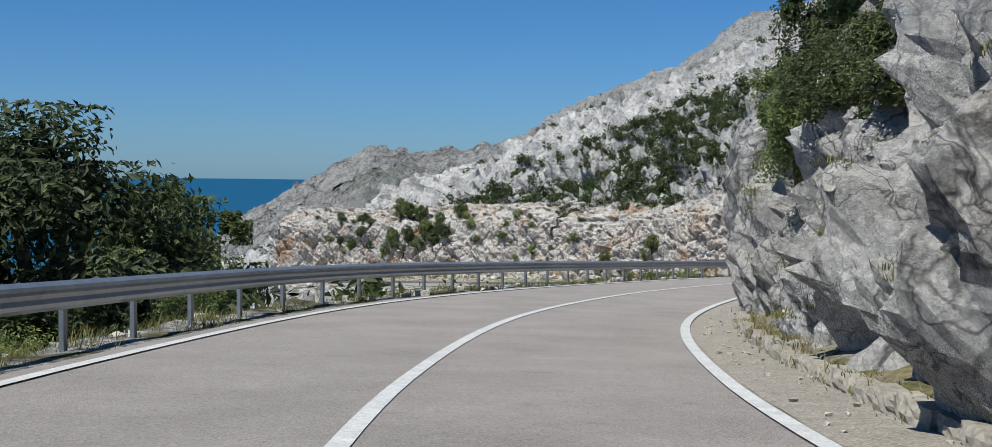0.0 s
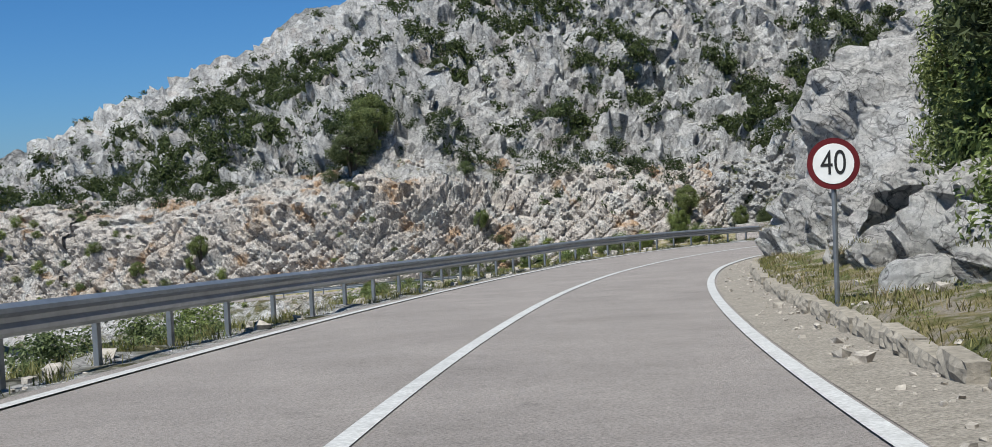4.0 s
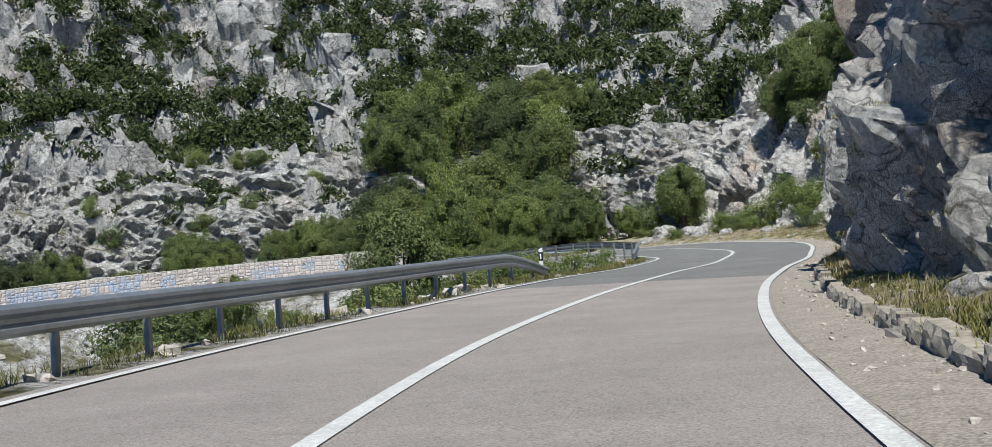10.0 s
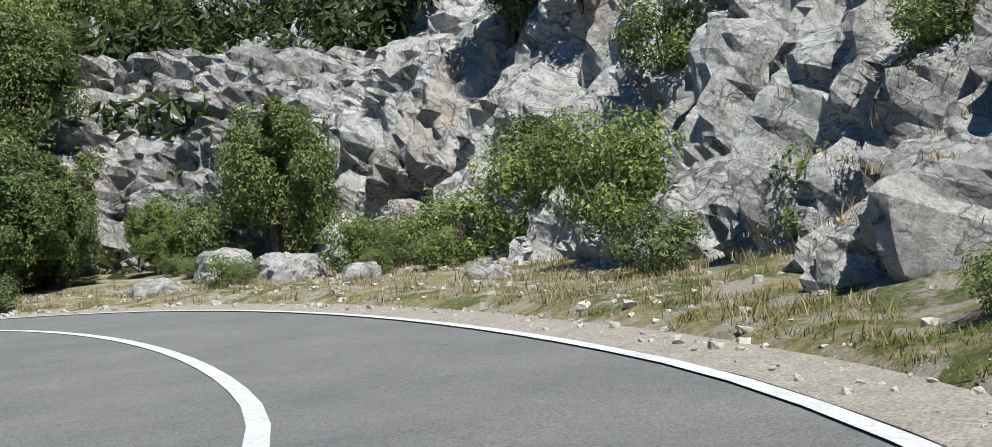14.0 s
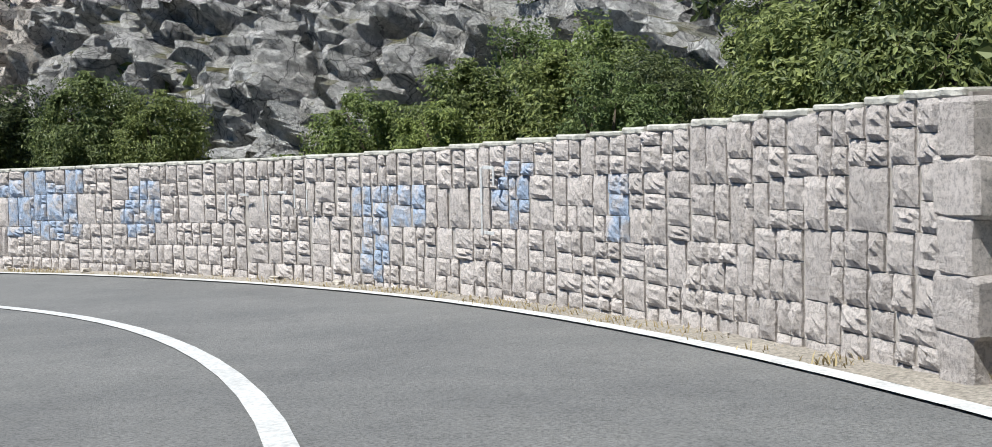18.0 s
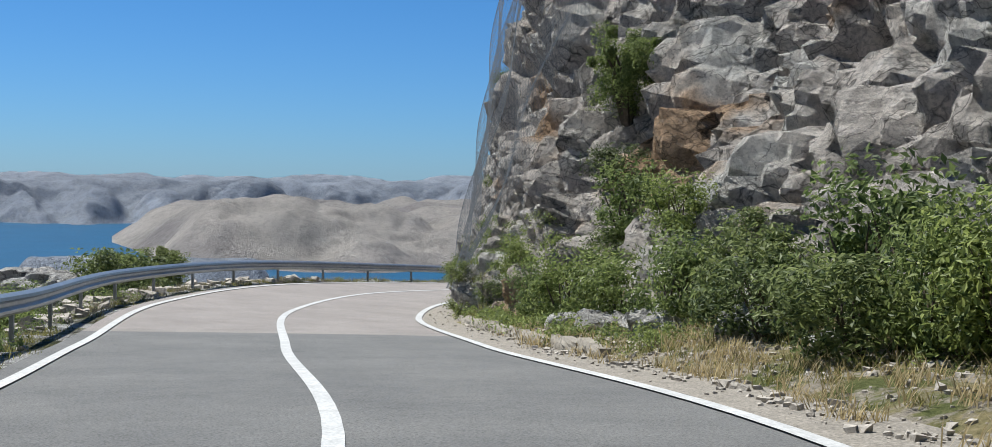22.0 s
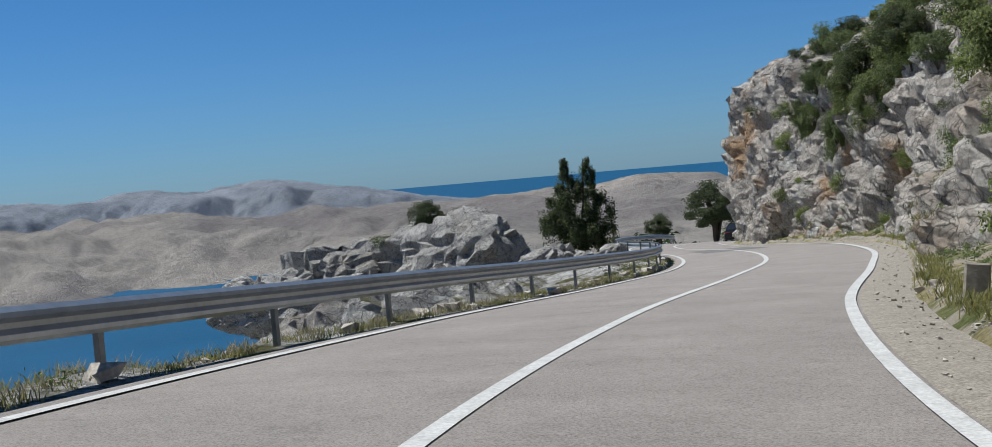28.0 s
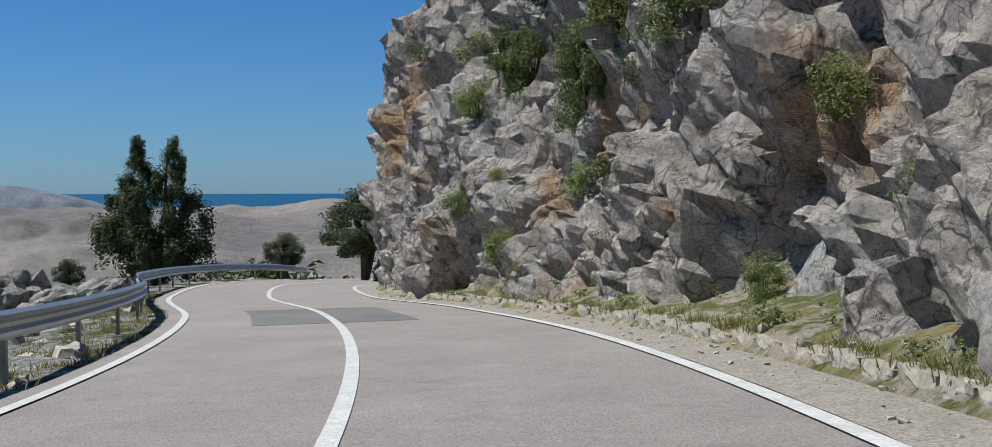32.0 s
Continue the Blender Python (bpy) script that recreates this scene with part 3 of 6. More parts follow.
# ---- rock faces beside the road ----
# slope of the ground above each face
ABOVE = np.array([(-12, 0.45), (118, 0.5), (130, 1.3), (160, 1.25), (169, 0.8), (178, 0.45), (400, 0.45)])


def rock_face(s0, s1, mat, dip, ledge, high=18.0, step=0.15):
    s = np.arange(s0, s1, step)
    b, h, lean = face(s)
    v = np.r_[np.arange(0, 4.0, 0.15), np.arange(4.0, 9.0, 0.24), np.arange(9.0, high, 0.4)]
    S, V = np.repeat(s, len(v)), np.tile(v, len(s))
    B, H, L = np.repeat(b, len(v)), np.repeat(h, len(v)), np.repeat(lean, len(v))
    slant = np.sqrt(1 + L * L) * H
    up = np.minimum(V / slant, 1.0)
    over = np.maximum(V - slant, 0)
    climb = np.interp(S, ABOVE[:, 0], ABOVE[:, 1])
    run = 1 / np.sqrt(1 + climb * climb)
    off = B + up * H * L + over * run - 0.5 * np.clip(0.5 - V, 0, 1)
    z = up * H + over * run * climb - 0.35
    P = at(S, -off, z)
    out = np.stack([np.interp(S, STATION, LEFT[:, 0]), np.interp(S, STATION, LEFT[:, 1]), 0.35 + 0 * S], 1)
    out /= np.linalg.norm(out, axis=1)[:, None]
    Q = P * np.array([1, 1, 0.62])
    big = 0.42 * rock_relief(Q, 2.3, 41) + 1.7 * karst(Q, 2.4, 43) + 1.5 * fbm(P / 6, 3, 61)
    small = 0.5 * rock_relief(Q, 0.85, 71) + 1.3 * karst(Q, 1.0, 73) + 0.35 * rock_relief(Q, 0.4, 81) + 1.2 * karst(Q, 0.45, 83) + 0.32 * fbm(P * 1.3, 4, 65)
    small = 0.8 * small + ledge * (bedding(P, S, dip, 1.5, 120) + 0.45 * bedding(P, S, dip + 7, 0.55, 140))
    foot = np.clip(V / 0.8, 0.12, 1)
    P += out * (np.clip(0.75 * big, -1.3, 0.6) * np.interp(S, [170, 180, 205, 216, 262, 270], [1, 1.5, 1.2, 0.9, 0.8, 1]) + small * np.interp(S, [118, 130, 174, 182, 212, 220], [0.85, 0.55, 0.55, 1.15, 1.15, 0.85]))[:, None] * foot[:, None]
    return mesh_of("rock_face", P, grid_faces(len(s), len(v)), mat)


for s0, s1, mat, dip, ledge, high, text in (
        (-12, 62, limestone, 62, 0.75, 18, "broken grey limestone bank beside the verge"),
        (61.5, 128, limestone, 58, 0.75, 18, "grey limestone rock face above the verge"),
        (127.5, 178, limestone, 76, 0.7, 32, "tall shaded limestone cliff on the outer bend"),
        (177.5, 213, limestone_slope, 40, 0.8, 16, "broken grey limestone slope behind the wall"),
        (212.5, 232, limestone_warm, 28, 0.9, 16, "stepped pinkish limestone slope behind the wall"),
        (231.5, 300, limestone_warm, 30, 0.8, 18, "steep pinkish limestone cliff at the corner"),
        (299.5, 363, limestone_warm, 52, 1.0, 18, "tall sunlit limestone cliff beside the road")):
    tagged(new("cliff", rock_face(s0, s1, mat, dip, ledge, high)), text, "cliff", kind="structure")

# ---- verges ----
strip("verge", -12, 371, [-HALF_R - 0.12, -3.3, -3.6, -4.3], [-0.005, 0.015, 0.02, 0.0], dirt, 0.4, 0.014, "strip of pale dirt and gravel beside the road", "verge")
s = np.arange(-12, 371, 0.5)
S = np.repeat(s, 12)
u = np.tile(np.linspace(0, 1, 12), len(s))
fb = np.repeat(face(s)[0], 12)
raised = np.interp(S, [142, 164], [1.0, 0.0])
first_off = 3.62 + 0.34 * raised
P = at(S, -(first_off + u * (fb + 1.3 - first_off)), raised * np.where(u == 0, -0.12, 0.15) + (1 - raised) * (-0.12 + 0.2 * np.clip(u * 6, 0, 1)) + 0.5 * u ** 1.3)
P[:, 2] += np.clip(u * 3, 0.1, 1) * 0.16 * fbm(P * 0.9, 3, 5) + np.clip(u * 4, 0.0, 1) * 0.06 * fbm(P * 4, 2, 6)
tagged(new("verge", mesh_of("verge", P, grid_faces(len(s), 12), turf, True)), "grassy bank of dry green turf below the rock", "verge", kind="structure")
s = np.arange(-12, S_END - 1, 0.5)
prof = np.r_[3.4, 3.7, 4.0, 4.4, 4.9, 5.5, 6.2, 7.0, 8.0, 9.2]
S, O = np.repeat(s, len(prof)), np.tile(prof, len(s))
P = at(S, O, -0.02 - np.maximum(O - 4.6, 0) * np.interp(S, [290, 304], [0.55, 0.16]))
P[:, 2] += np.clip((O - 3.6) / 1.2, 0, 1) * (0.22 * fbm(P * 0.8, 3, 15) + 0.28 * rock_relief(P, 0.8, 91))
tagged(new("verge", mesh_of("verge", P, grid_faces(len(s), len(prof), True), limestone_slope)), "stony shoulder and bank falling away behind the guard rail", "verge", kind="structure")

# ---- sea, islands, far ridges ----
SEA = -90.0
turn = np.linspace(0, 2 * math.pi, 121)
reach = np.array([1.0, 900, 2000, 3400, 3800, 4200, 4600, 4950])
V = np.stack([np.outer(reach, np.cos(turn)), np.outer(reach, np.sin(turn)), np.outer(np.clip((reach - 3400) / 1550, 0, 1) * 36, np.ones(121))], -1).reshape(-1, 3)
sea = tagged(new("water", mesh_of("water", V, grid_faces(8, 121), sea_water, True)), "calm deep blue sea far below the road", "sea", kind="structure")
sea.location = (0, 150, SEA)

EYE = np.array([50.0, 160.0])


def bumpy(x, lo, hi):
    return np.clip((x - lo) / (hi - lo), 0, 1) * np.clip((x - lo) / (hi - lo), 0, 1) * (3 - 2 * np.clip((x - lo) / (hi - lo), 0, 1))


def island(name, az0, az1, r0, r1, height, text, mat, rows=120, cols=320, salt=0, front=0.3, folds=0.8, slope=0.0, roll=0.3, taper=0.10):
    """Bare hills in the sea, from bearing az0 to az1 and from r0 to r1 metres off."""
    az = np.radians(np.linspace(az0, az1, cols))
    r = np.linspace(r0 * 0.9, r1 * 1.05, rows)
    A, R = np.meshgrid(az, r)
    x, y = EYE[0] + R * np.cos(A), EYE[1] + R * np.sin(A)
    p = np.stack([x.ravel(), y.ravel(), 0 * x.ravel()], 1)
    shore = 0.10 * fbm(p / 420, 4, 3 + salt)
    flute = np.abs(fbm(p / 150, 4, 61 + salt))
    u = (R.ravel() - r0) / (r1 - r0) + shore + 0.22 * (flute - 0.2)
    w = (np.degrees(A.ravel()) - az0) / (az1 - az0) + 0.5 * shore
    mask = bumpy(u, 0.0, front) * bumpy(1.0 - u, 0.0, 0.30) * bumpy(w, 0, taper) * bumpy(1 - w, 0, 0.10)
    hills = 0.80 + roll * fbm(p / 520, 3, 21 + salt) + folds * (np.minimum(np.abs(fbm(p / 260, 4, 11 + salt)), 0.45) - 0.2) + 0.5 * folds * (np.minimum(np.abs(fbm(p / 95, 3, 17 + salt)), 0.4) - 0.15)
    hills *= 1 - slope * (np.clip(w, 0, 1) - (0.7 if slope < 0 else 0.0))
    z = SEA - 6 + (height + 6) * mask * hills + 4 * mask
    ob = new(name, mesh_of(name, np.stack([p[:, 0], p[:, 1], z], 1), grid_faces(rows, cols, True), mat, True))
    return tagged(ob, text, "island", kind="structure")


island("island", 150, 216, 2200, 3400, 103, "long pale grey island ridge tinted haze-blue across the channel", island_haze_rock, 150, 480, salt=1, front=0.2, folds=0.42, slope=0.28, roll=0.06, taper=0.22)
island("island", 140, 182.6, 1130, 2000, 52, "bare beige island with eroded folds", island_rock, 200, 460, salt=2, slope=-0.22, folds=0.95)
island("island", 122, 166, 1850, 3300, 20, "low barren stone island hills towards the horizon", island_rock, salt=3)
island("island", 187.5, 216, 950, 1350, 27, "low beige headland across the strait", island_rock, salt=4)
island("island", 128, 164, 930, 1500, 25, "low grey stony foreland across the water", island_rock, 110, 320, salt=6, folds=1.2)
# the islet takes the same haze-tinted rock as the far ridge
island("island", 175.5, 187, 960, 1130, 17, "small low grey islet in the strait", island_haze_rock, 50, 120, salt=5)


def ridge(name, crest, depth, text, salt=0):
    """A far mountainside under a crest of (bearing, distance, height) seen from the valley."""
    crest = np.array(crest, float)
    cols, rows = 220, 60
    w = np.linspace(0, len(crest) - 1, cols)
    a = np.radians(np.interp(w, np.arange(len(crest)), crest[:, 0]))
    r = np.interp(w, np.arange(len(crest)), crest[:, 1])
    hgt = np.interp(w, np.arange(len(crest)), crest[:, 2])
    k = np.linspace(-0.12, 1, rows)[:, None]
    R = r - np.abs(k) * depth
    X, Y = R * np.cos(a), R * np.sin(a)
    Z = hgt - np.abs(k) * (hgt + 100)
    p = np.stack([X.ravel(), Y.ravel(), Z.ravel()], 1)
    p[:, 2] += depth * 0.035 * fbm(p / (depth * 0.16), 4, salt) + depth * 0.02 * np.abs(fbm(p / (depth * 0.05), 4, salt + 5))
    p[:, 2] += rock_relief(p, depth * 0.03, salt + 9) * 0.5
    return tagged(new(name, mesh_of(name, p, grid_faces(rows, cols), far_rock)), text, "mountain", kind="structure")


ridge("far_ridge", [(102.5, 760, -50), (100.8, 760, -30), (98.4, 760, -10), (95.4, 760, 12), (92.5, 770, 9), (89, 800, 23), (84, 820, 50), (76, 820, 72), (60, 800, 84)], 260, "distant stony ridge running down to the sea", 3)
ridge("far_mountain", [(89, 2300, 50), (86, 2300, 112), (83, 2300, 165), (79.5, 2300, 255), (76, 2300, 290), (66, 2300, 300)], 700, "far bare mountain summit in the haze", 13)

# ---- placing things on the ground ----
bpy.context.view_layer.update()
solid = bpy.context.evaluated_depsgraph_get()


def drop(x, y, top=60.0):
    hit, p, n, _, ob, _ = scene.ray_cast(solid, Vector((x, y, top)), Vector((0, 0, -1)))
    for k in range(40):
        if not hit or ob.name.split(".")[0] in ("ground", "cliff", "verge", "road", "far_ridge", "water"):
            break
        hit, p, n, _, ob, _ = scene.ray_cast(solid, p - Vector((0, 0, 0.01)), Vector((0, 0, -1)))
    return (p.z, n) if hit else (-30.0, Vector((0, 0, 1)))


def on_ground(s, off, top=40.0):
    x, y, z = at(s, off)
    return Vector((x, y, drop(x, y, z + top)[0]))


# ---- guard rails ----
BEAM = [(0.0, 0.43), (0.07, 0.475), (0.08, 0.52), (0.012, 0.565), (0.012, 0.615), (0.08, 0.66), (0.07, 0.705), (0.0, 0.75)]


def post_mesh():
    bm = bmesh.new()
    box(bm, (0.006, 0.10, 1.05), (0.0, 0.0, 0.19))
    box(bm, (0.055, 0.006, 1.05), (0.028, 0.05, 0.19))
    box(bm, (0.055, 0.006, 1.05), (0.028, -0.05, 0.19))
    box(bm, (0.012, 0.10, 0.22), (-0.008, 0.0, 0.59), 0.003)
    me = bpy.data.meshes.new("post")
    bm.to_mesh(me)
    bm.free()
    me.materials.append(post_steel)
    return me


POST = post_mesh()


def guard_rail(s0, s1, off, spacing, mat, label, lower=None, flare=None):
    """Corrugated rail on steel posts; off: of the beam's back from the centre line."""
    rail = tagged(new("guard_rail"), label, "guard rail", "guard rails along the road")
    flare = flare or (lambda s: 0.0)
    rail.location = Vector(at(s0, off, 0))
    inv = Matrix.Translation(-rail.location)
    toward = -1 if off > 0 else 1
    n = max(1, round((s1 - s0) / 4.0))
    cuts = np.linspace(s0, s1, n + 1)
    for a, b in zip(cuts, cuts[1:]):
        st = np.linspace(a, b + 0.12, 9)
        prof = BEAM + [(u - 0.005, z) for u, z in reversed(BEAM)]
        V = []
        for s in st:
            fall = lower(s) if lower else 0.0
            for u, z in prof:
                V.append(at(s, off + flare(s) + toward * u, z - fall))
        k = len(prof)
        F = [(i * k + j, i * k + (j + 1) % k, (i + 1) * k + (j + 1) % k, (i + 1) * k + j) for i in range(len(st) - 1) for j in range(k)]
        V = np.array(V) - np.array(rail.location)
        me = mesh_of("beam", V, F, mat)
        part("beam", me, mat, rail)
    s = s0 + 0.3
    while s < s1:
        if not lower or lower(s) < 0.42:
            p = part("post", POST, post_steel, rail)
            fall = lower(s) if lower else 0.0
            turn = heading(s) + (math.pi / 2 if toward < 0 else -math.pi / 2)
            p.matrix_local = Matrix.Translation(Vector(at(s, off + flare(s) + (0.02 if off > 0 else -0.02), -fall)) - rail.location) @ Matrix.Rotation(turn, 4, 'Z')
        s += spacing
    return rail


guard_rail(-11, 138.5, 4.05, 2.0, galvanised, "long grey galvanised guard rail on steel posts above the gully", lambda s: 0.45 * np.clip((s - 134.5) / 4, 0, 1) ** 1.5)
guard_rail(152.5, 208, 4.0, 2.0, galvanised, "grey galvanised guard rail round the inside of the hairpin", lambda s: 0.35 * np.clip((155 - s) / 2.5, 0, 1))
guard_rail(208.1, S_END - 2, 4.05, 4.0, galvanised, "grey galvanised guard rail on widely spaced posts above the sea")
guard_rail(177.3, 186.7, -3.75, 2.0, galvanised_sky, "galvanised guard rail tinted sky-blue with a sloping end before the wall", lambda s: 0.17 + 0.3 * np.clip((180.2 - s) / 3.0, 0, 1), lambda s: -0.13 * np.clip(186 - s, 0, 6) - 0.4 * np.clip(180.2 - s, 0, 4))


# ---- stone wall ----
def rough_block(seed):
    """A quarry-faced block one unit wide and high; x along the wall, y out of it, z up."""
    r = random.Random(seed)
    nx, nz = 7, 6
    V, F = [], []
    for j in range(nz):
        for i in range(nx):
            u, w = i / (nx - 1), j / (nz - 1)
            edge = i in (0, nx - 1) or j in (0, nz - 1)
            rim = min(min(u, 1 - u), min(w, 1 - w))
            y = 0.018 + r.uniform(-0.006, 0.006) if edge else 0.03 + 0.016 * min(1.0, rim * 3) + r.uniform(-0.012, 0.012)
            V.append((u - 0.5 + r.uniform(-0.02, 0.02) * (0.6 if edge else 1.5), y, w - 0.5 + r.uniform(-0.02, 0.02) * (0.6 if edge else 1.6)))
    for j in range(nz - 1):
        for i in range(nx - 1):
            a = j * nx + i
            F.append((a, a + nx, a + nx + 1, a + 1))
    ring = [i for i in range(nx)] + [nx - 1 + nx * j for j in range(1, nz)] + [nx * (nz - 1) + i for i in range(nx - 2, -1, -1)] + [nx * j for j in range(nz - 2, 0, -1)]
    back = {}
    for k in ring:
        back[k] = len(V)
        V.append((V[k][0], -0.08, V[k][2]))
    for a, b in zip(ring, ring[1:] + ring[:1]):
        F.append((a, b, back[b], back[a]))
    me = bpy.data.meshes.new("stone")
    me.from_pydata(V, [], F)
    me.update()
    return me


WALL_FROM, WALL_TO, WALL_OFF, WALL_HEIGHT = 186.55, 213.9, -3.32, 1.50


def grow(s):
    return 1 + 0.14 * (s - WALL_FROM) / (WALL_TO - WALL_FROM)


prof = [(-0.0, -0.3), (0.0, WALL_HEIGHT), (-0.5, WALL_HEIGHT), (-0.5, -0.6)]
st = np.arange(WALL_FROM, WALL_TO + 0.01, (WALL_TO - WALL_FROM) / 60)
V = np.array([at(s, WALL_OFF - 0.07 + u, z * grow(s)) for s in st for u, z in prof])
F = [(i * 4 + j, (i + 1) * 4 + j, (i + 1) * 4 + (j + 1) % 4, i * 4 + (j + 1) % 4) for i in range(len(st) - 1) for j in range(4)]
F += [(0, 1, 2, 3), (len(V) - 1, len(V) - 2, len(V) - 3, len(V) - 4)]
stone_wall = tagged(new("stone_wall", mesh_of("stone_wall", V, F, mortar)), "retaining wall of rough pinkish-grey squared stones with faded blue paint", "wall", kind="structure")
r = random.Random(11)
plain_blocks = [rough_block(k) for k in range(10)]
blue_blocks = []
for me in plain_blocks:
    copy = me.copy()
    me.materials.append(wall_stone)
    copy.materials.append(wall_stone_blue)
    blue_blocks.append(copy)


def blue(s, z):
    """Patches of faded spray paint, as bars."""
    return any(a < s < b and c < z < d for a, b, c, d in ((190.4, 190.9, 0.7, 1.1), (192.0, 192.7, 0.8, 1.35), (194.2, 195.5, 0.75, 1.12), (194.9, 195.4, 0.15, 0.8), (199.6, 200.5, 0.6, 1.2), (201.4, 203.3, 0.5, 1.35), (203.3, 204.4, 0.95, 1.3), (203.8, 204.4, 0.2, 0.95), (204.8, 205.5, 0.55, 1.2), (206.2, 209.0, 0.6, 1.36)))


def lay(s, z, w, h):
    me = r.choice(blue_blocks if blue(s, z) else plain_blocks)
    ob = new("stone", me)
    ob.parent = stone_wall
    d = heading(s)
    x, y, zz = at(s, WALL_OFF - 0.07, z * grow(s))
    # local x along the wall, y towards the road
    m = Matrix(((math.cos(d), -math.sin(d), 0), (math.sin(d), math.cos(d), 0), (0, 0, 1))).to_4x4()
    ob.matrix_local = Matrix.Translation((x, y, zz)) @ m @ Matrix.Diagonal((w - 0.009, r.uniform(0.7, 1.3), (h - 0.009) * grow(s), 1))


def tile(s0, s1, z0, z1):
    """Splits a panel into squared stones of uneven size, tall ones beside flat ones."""
    w, h = s1 - s0, z1 - z0
    wide = w > 0.46 or (w > 0.30 and r.random() < 0.55)
    high = h > 0.48 or (h > 0.28 and r.random() < 0.6)
    if wide and (not high or w > 1.25 * h):
        c = s0 + w * r.uniform(0.32, 0.68)
        tile(s0, c, z0, z1), tile(c, s1, z0, z1)
    elif high:
        c = z0 + h * r.uniform(0.34, 0.66)
        tile(s0, s1, z0, c), tile(s0, s1, c, z1)
    else:
        lay((s0 + s1) / 2, (z0 + z1) / 2, w, h)


for k in range(5):
    bm = bmesh.new()
    box(bm, (0.30 + 0.1 * (k % 2), 0.46, WALL_HEIGHT / 5 + 0.02), (0, 0, 0), 0.025)
    bmesh.ops.subdivide_edges(bm, edges=bm.edges[:], cuts=2, use_grid_fill=True)
    for v in bm.verts:
        v.co += 0.02 * noise.noise_vector(v.co * 7 + Vector((k, k, k)))
    ob = part("quoin", bm, wall_stone, stone_wall)
    x, y, z = at(WALL_FROM + 0.02, WALL_OFF - 0.20, WALL_HEIGHT / 5 * (k + 0.45) - 0.02)
    ob.matrix_local = Matrix.Translation((x, y, z)) @ Matrix.Rotation(heading(WALL_FROM), 4, 'Z')
def jogs(lo, hi):
    """A course line that steps up or down every metre or two."""
    cuts, s = [], WALL_FROM + 0.2
    while s < WALL_TO - 0.4:
        e = min(s + r.uniform(0.7, 2.2), WALL_TO)
        e = WALL_TO if WALL_TO - e < 0.5 else e
        cuts.append((s, e, r.uniform(lo, hi)))
        s = e
    return cuts


def level(cuts, s):
    return next((z for a, b, z in cuts if a <= s < b), cuts[-1][2])


ground_line, cap_line = [(WALL_FROM + 0.2, WALL_TO, -0.14)], [(WALL_FROM + 0.2, WALL_TO, WALL_HEIGHT)]
courses = [ground_line, jogs(0.20, 0.42), jogs(0.60, 0.84), jogs(1.02, 1.22), cap_line]
for under, over in zip(courses, courses[1:]):
    breaks = sorted({c[0] for c in under + over} | {WALL_TO})
    for a, b in zip(breaks, breaks[1:]):
        n = max(1, round((b - a) / r.uniform(0.5, 0.9)))
        if b - a > 0.05:
            for k in range(n):
                tile(a + (b - a) * k / n, a + (b - a) * (k + 1) / n, level(under, a + 0.01), level(over, a + 0.01))
# flat capping stones, grey-green with lichen
lichen_stone = material("lichen_stone", plain_look((0.45, 0.435, 0.385), 0.9, 0, 0.35, 14, 0.03, 0.2))
caps = []
for k in range(4):
    bm = bmesh.new()
    box(bm, (1, 0.53, 0.05), (0, 0, 0), 0.012)
    bmesh.ops.subdivide_edges(bm, edges=[e for e in bm.edges if abs((e.verts[0].co - e.verts[1].co).x) > 0.5], cuts=5)
    for v in bm.verts:
        v.co.y += 0.022 * noise.noise(v.co * 6 + Vector((k * 5, 0, 0)))
        v.co.z += 0.012 * noise.noise(v.co * 4 + Vector((0, k * 7, 0)))
    me = bpy.data.meshes.new("capping_stone")
    bm.to_mesh(me)
    bm.free()
    me.materials.append(lichen_stone)
    caps.append(me)
s = WALL_FROM
while s < WALL_TO - 0.2:
    w = min(r.uniform(0.35, 0.7), WALL_TO - s)
    ob = new("capping_stone", r.choice(caps))
    ob.parent = stone_wall
    x, y, z = at(s + w / 2, WALL_OFF - 0.3, WALL_HEIGHT * grow(s + w / 2) + 0.012)
    ob.matrix_local = Matrix.Translation((x, y, z)) @ Matrix.Rotation(heading(s + w / 2), 4, 'Z') @ Matrix.Diagonal((w - 0.012, 1, r.uniform(0.8, 1.2), 1))
    s += w
# chalky strokes of spray paint that cannot be read
for s, z, w, h in ((192.85, 1.12, 0.04, 0.36), (192.72, 1.29, 0.22, 0.035), (192.62, 1.2, 0.035, 0.18), (192.85, 0.78, 0.035, 0.3), (192.72, 0.66, 0.2, 0.035), (196.3, 1.0, 0.03, 0.26), (196.55, 1.02, 0.03, 0.24), (196.8, 1.1, 0.2, 0.03), (197.2, 1.0, 0.03, 0.3), (197.6, 1.08, 0.22, 0.03), (198.0, 1.0, 0.03, 0.26)):
    bm = bmesh.new()
    box(bm, (w, 0.012, h), (0, 0, 0), 0.003)
    ob = part("paint_stroke", bm, line_paint, stone_wall, "thin white spray-painted stroke")
    x, y, zz = at(s, WALL_OFF + 0.045, z * grow(s))
    ob.matrix_local = Matrix.Translation((x, y, zz)) @ Matrix.Rotation(heading(s), 4, 'Z')


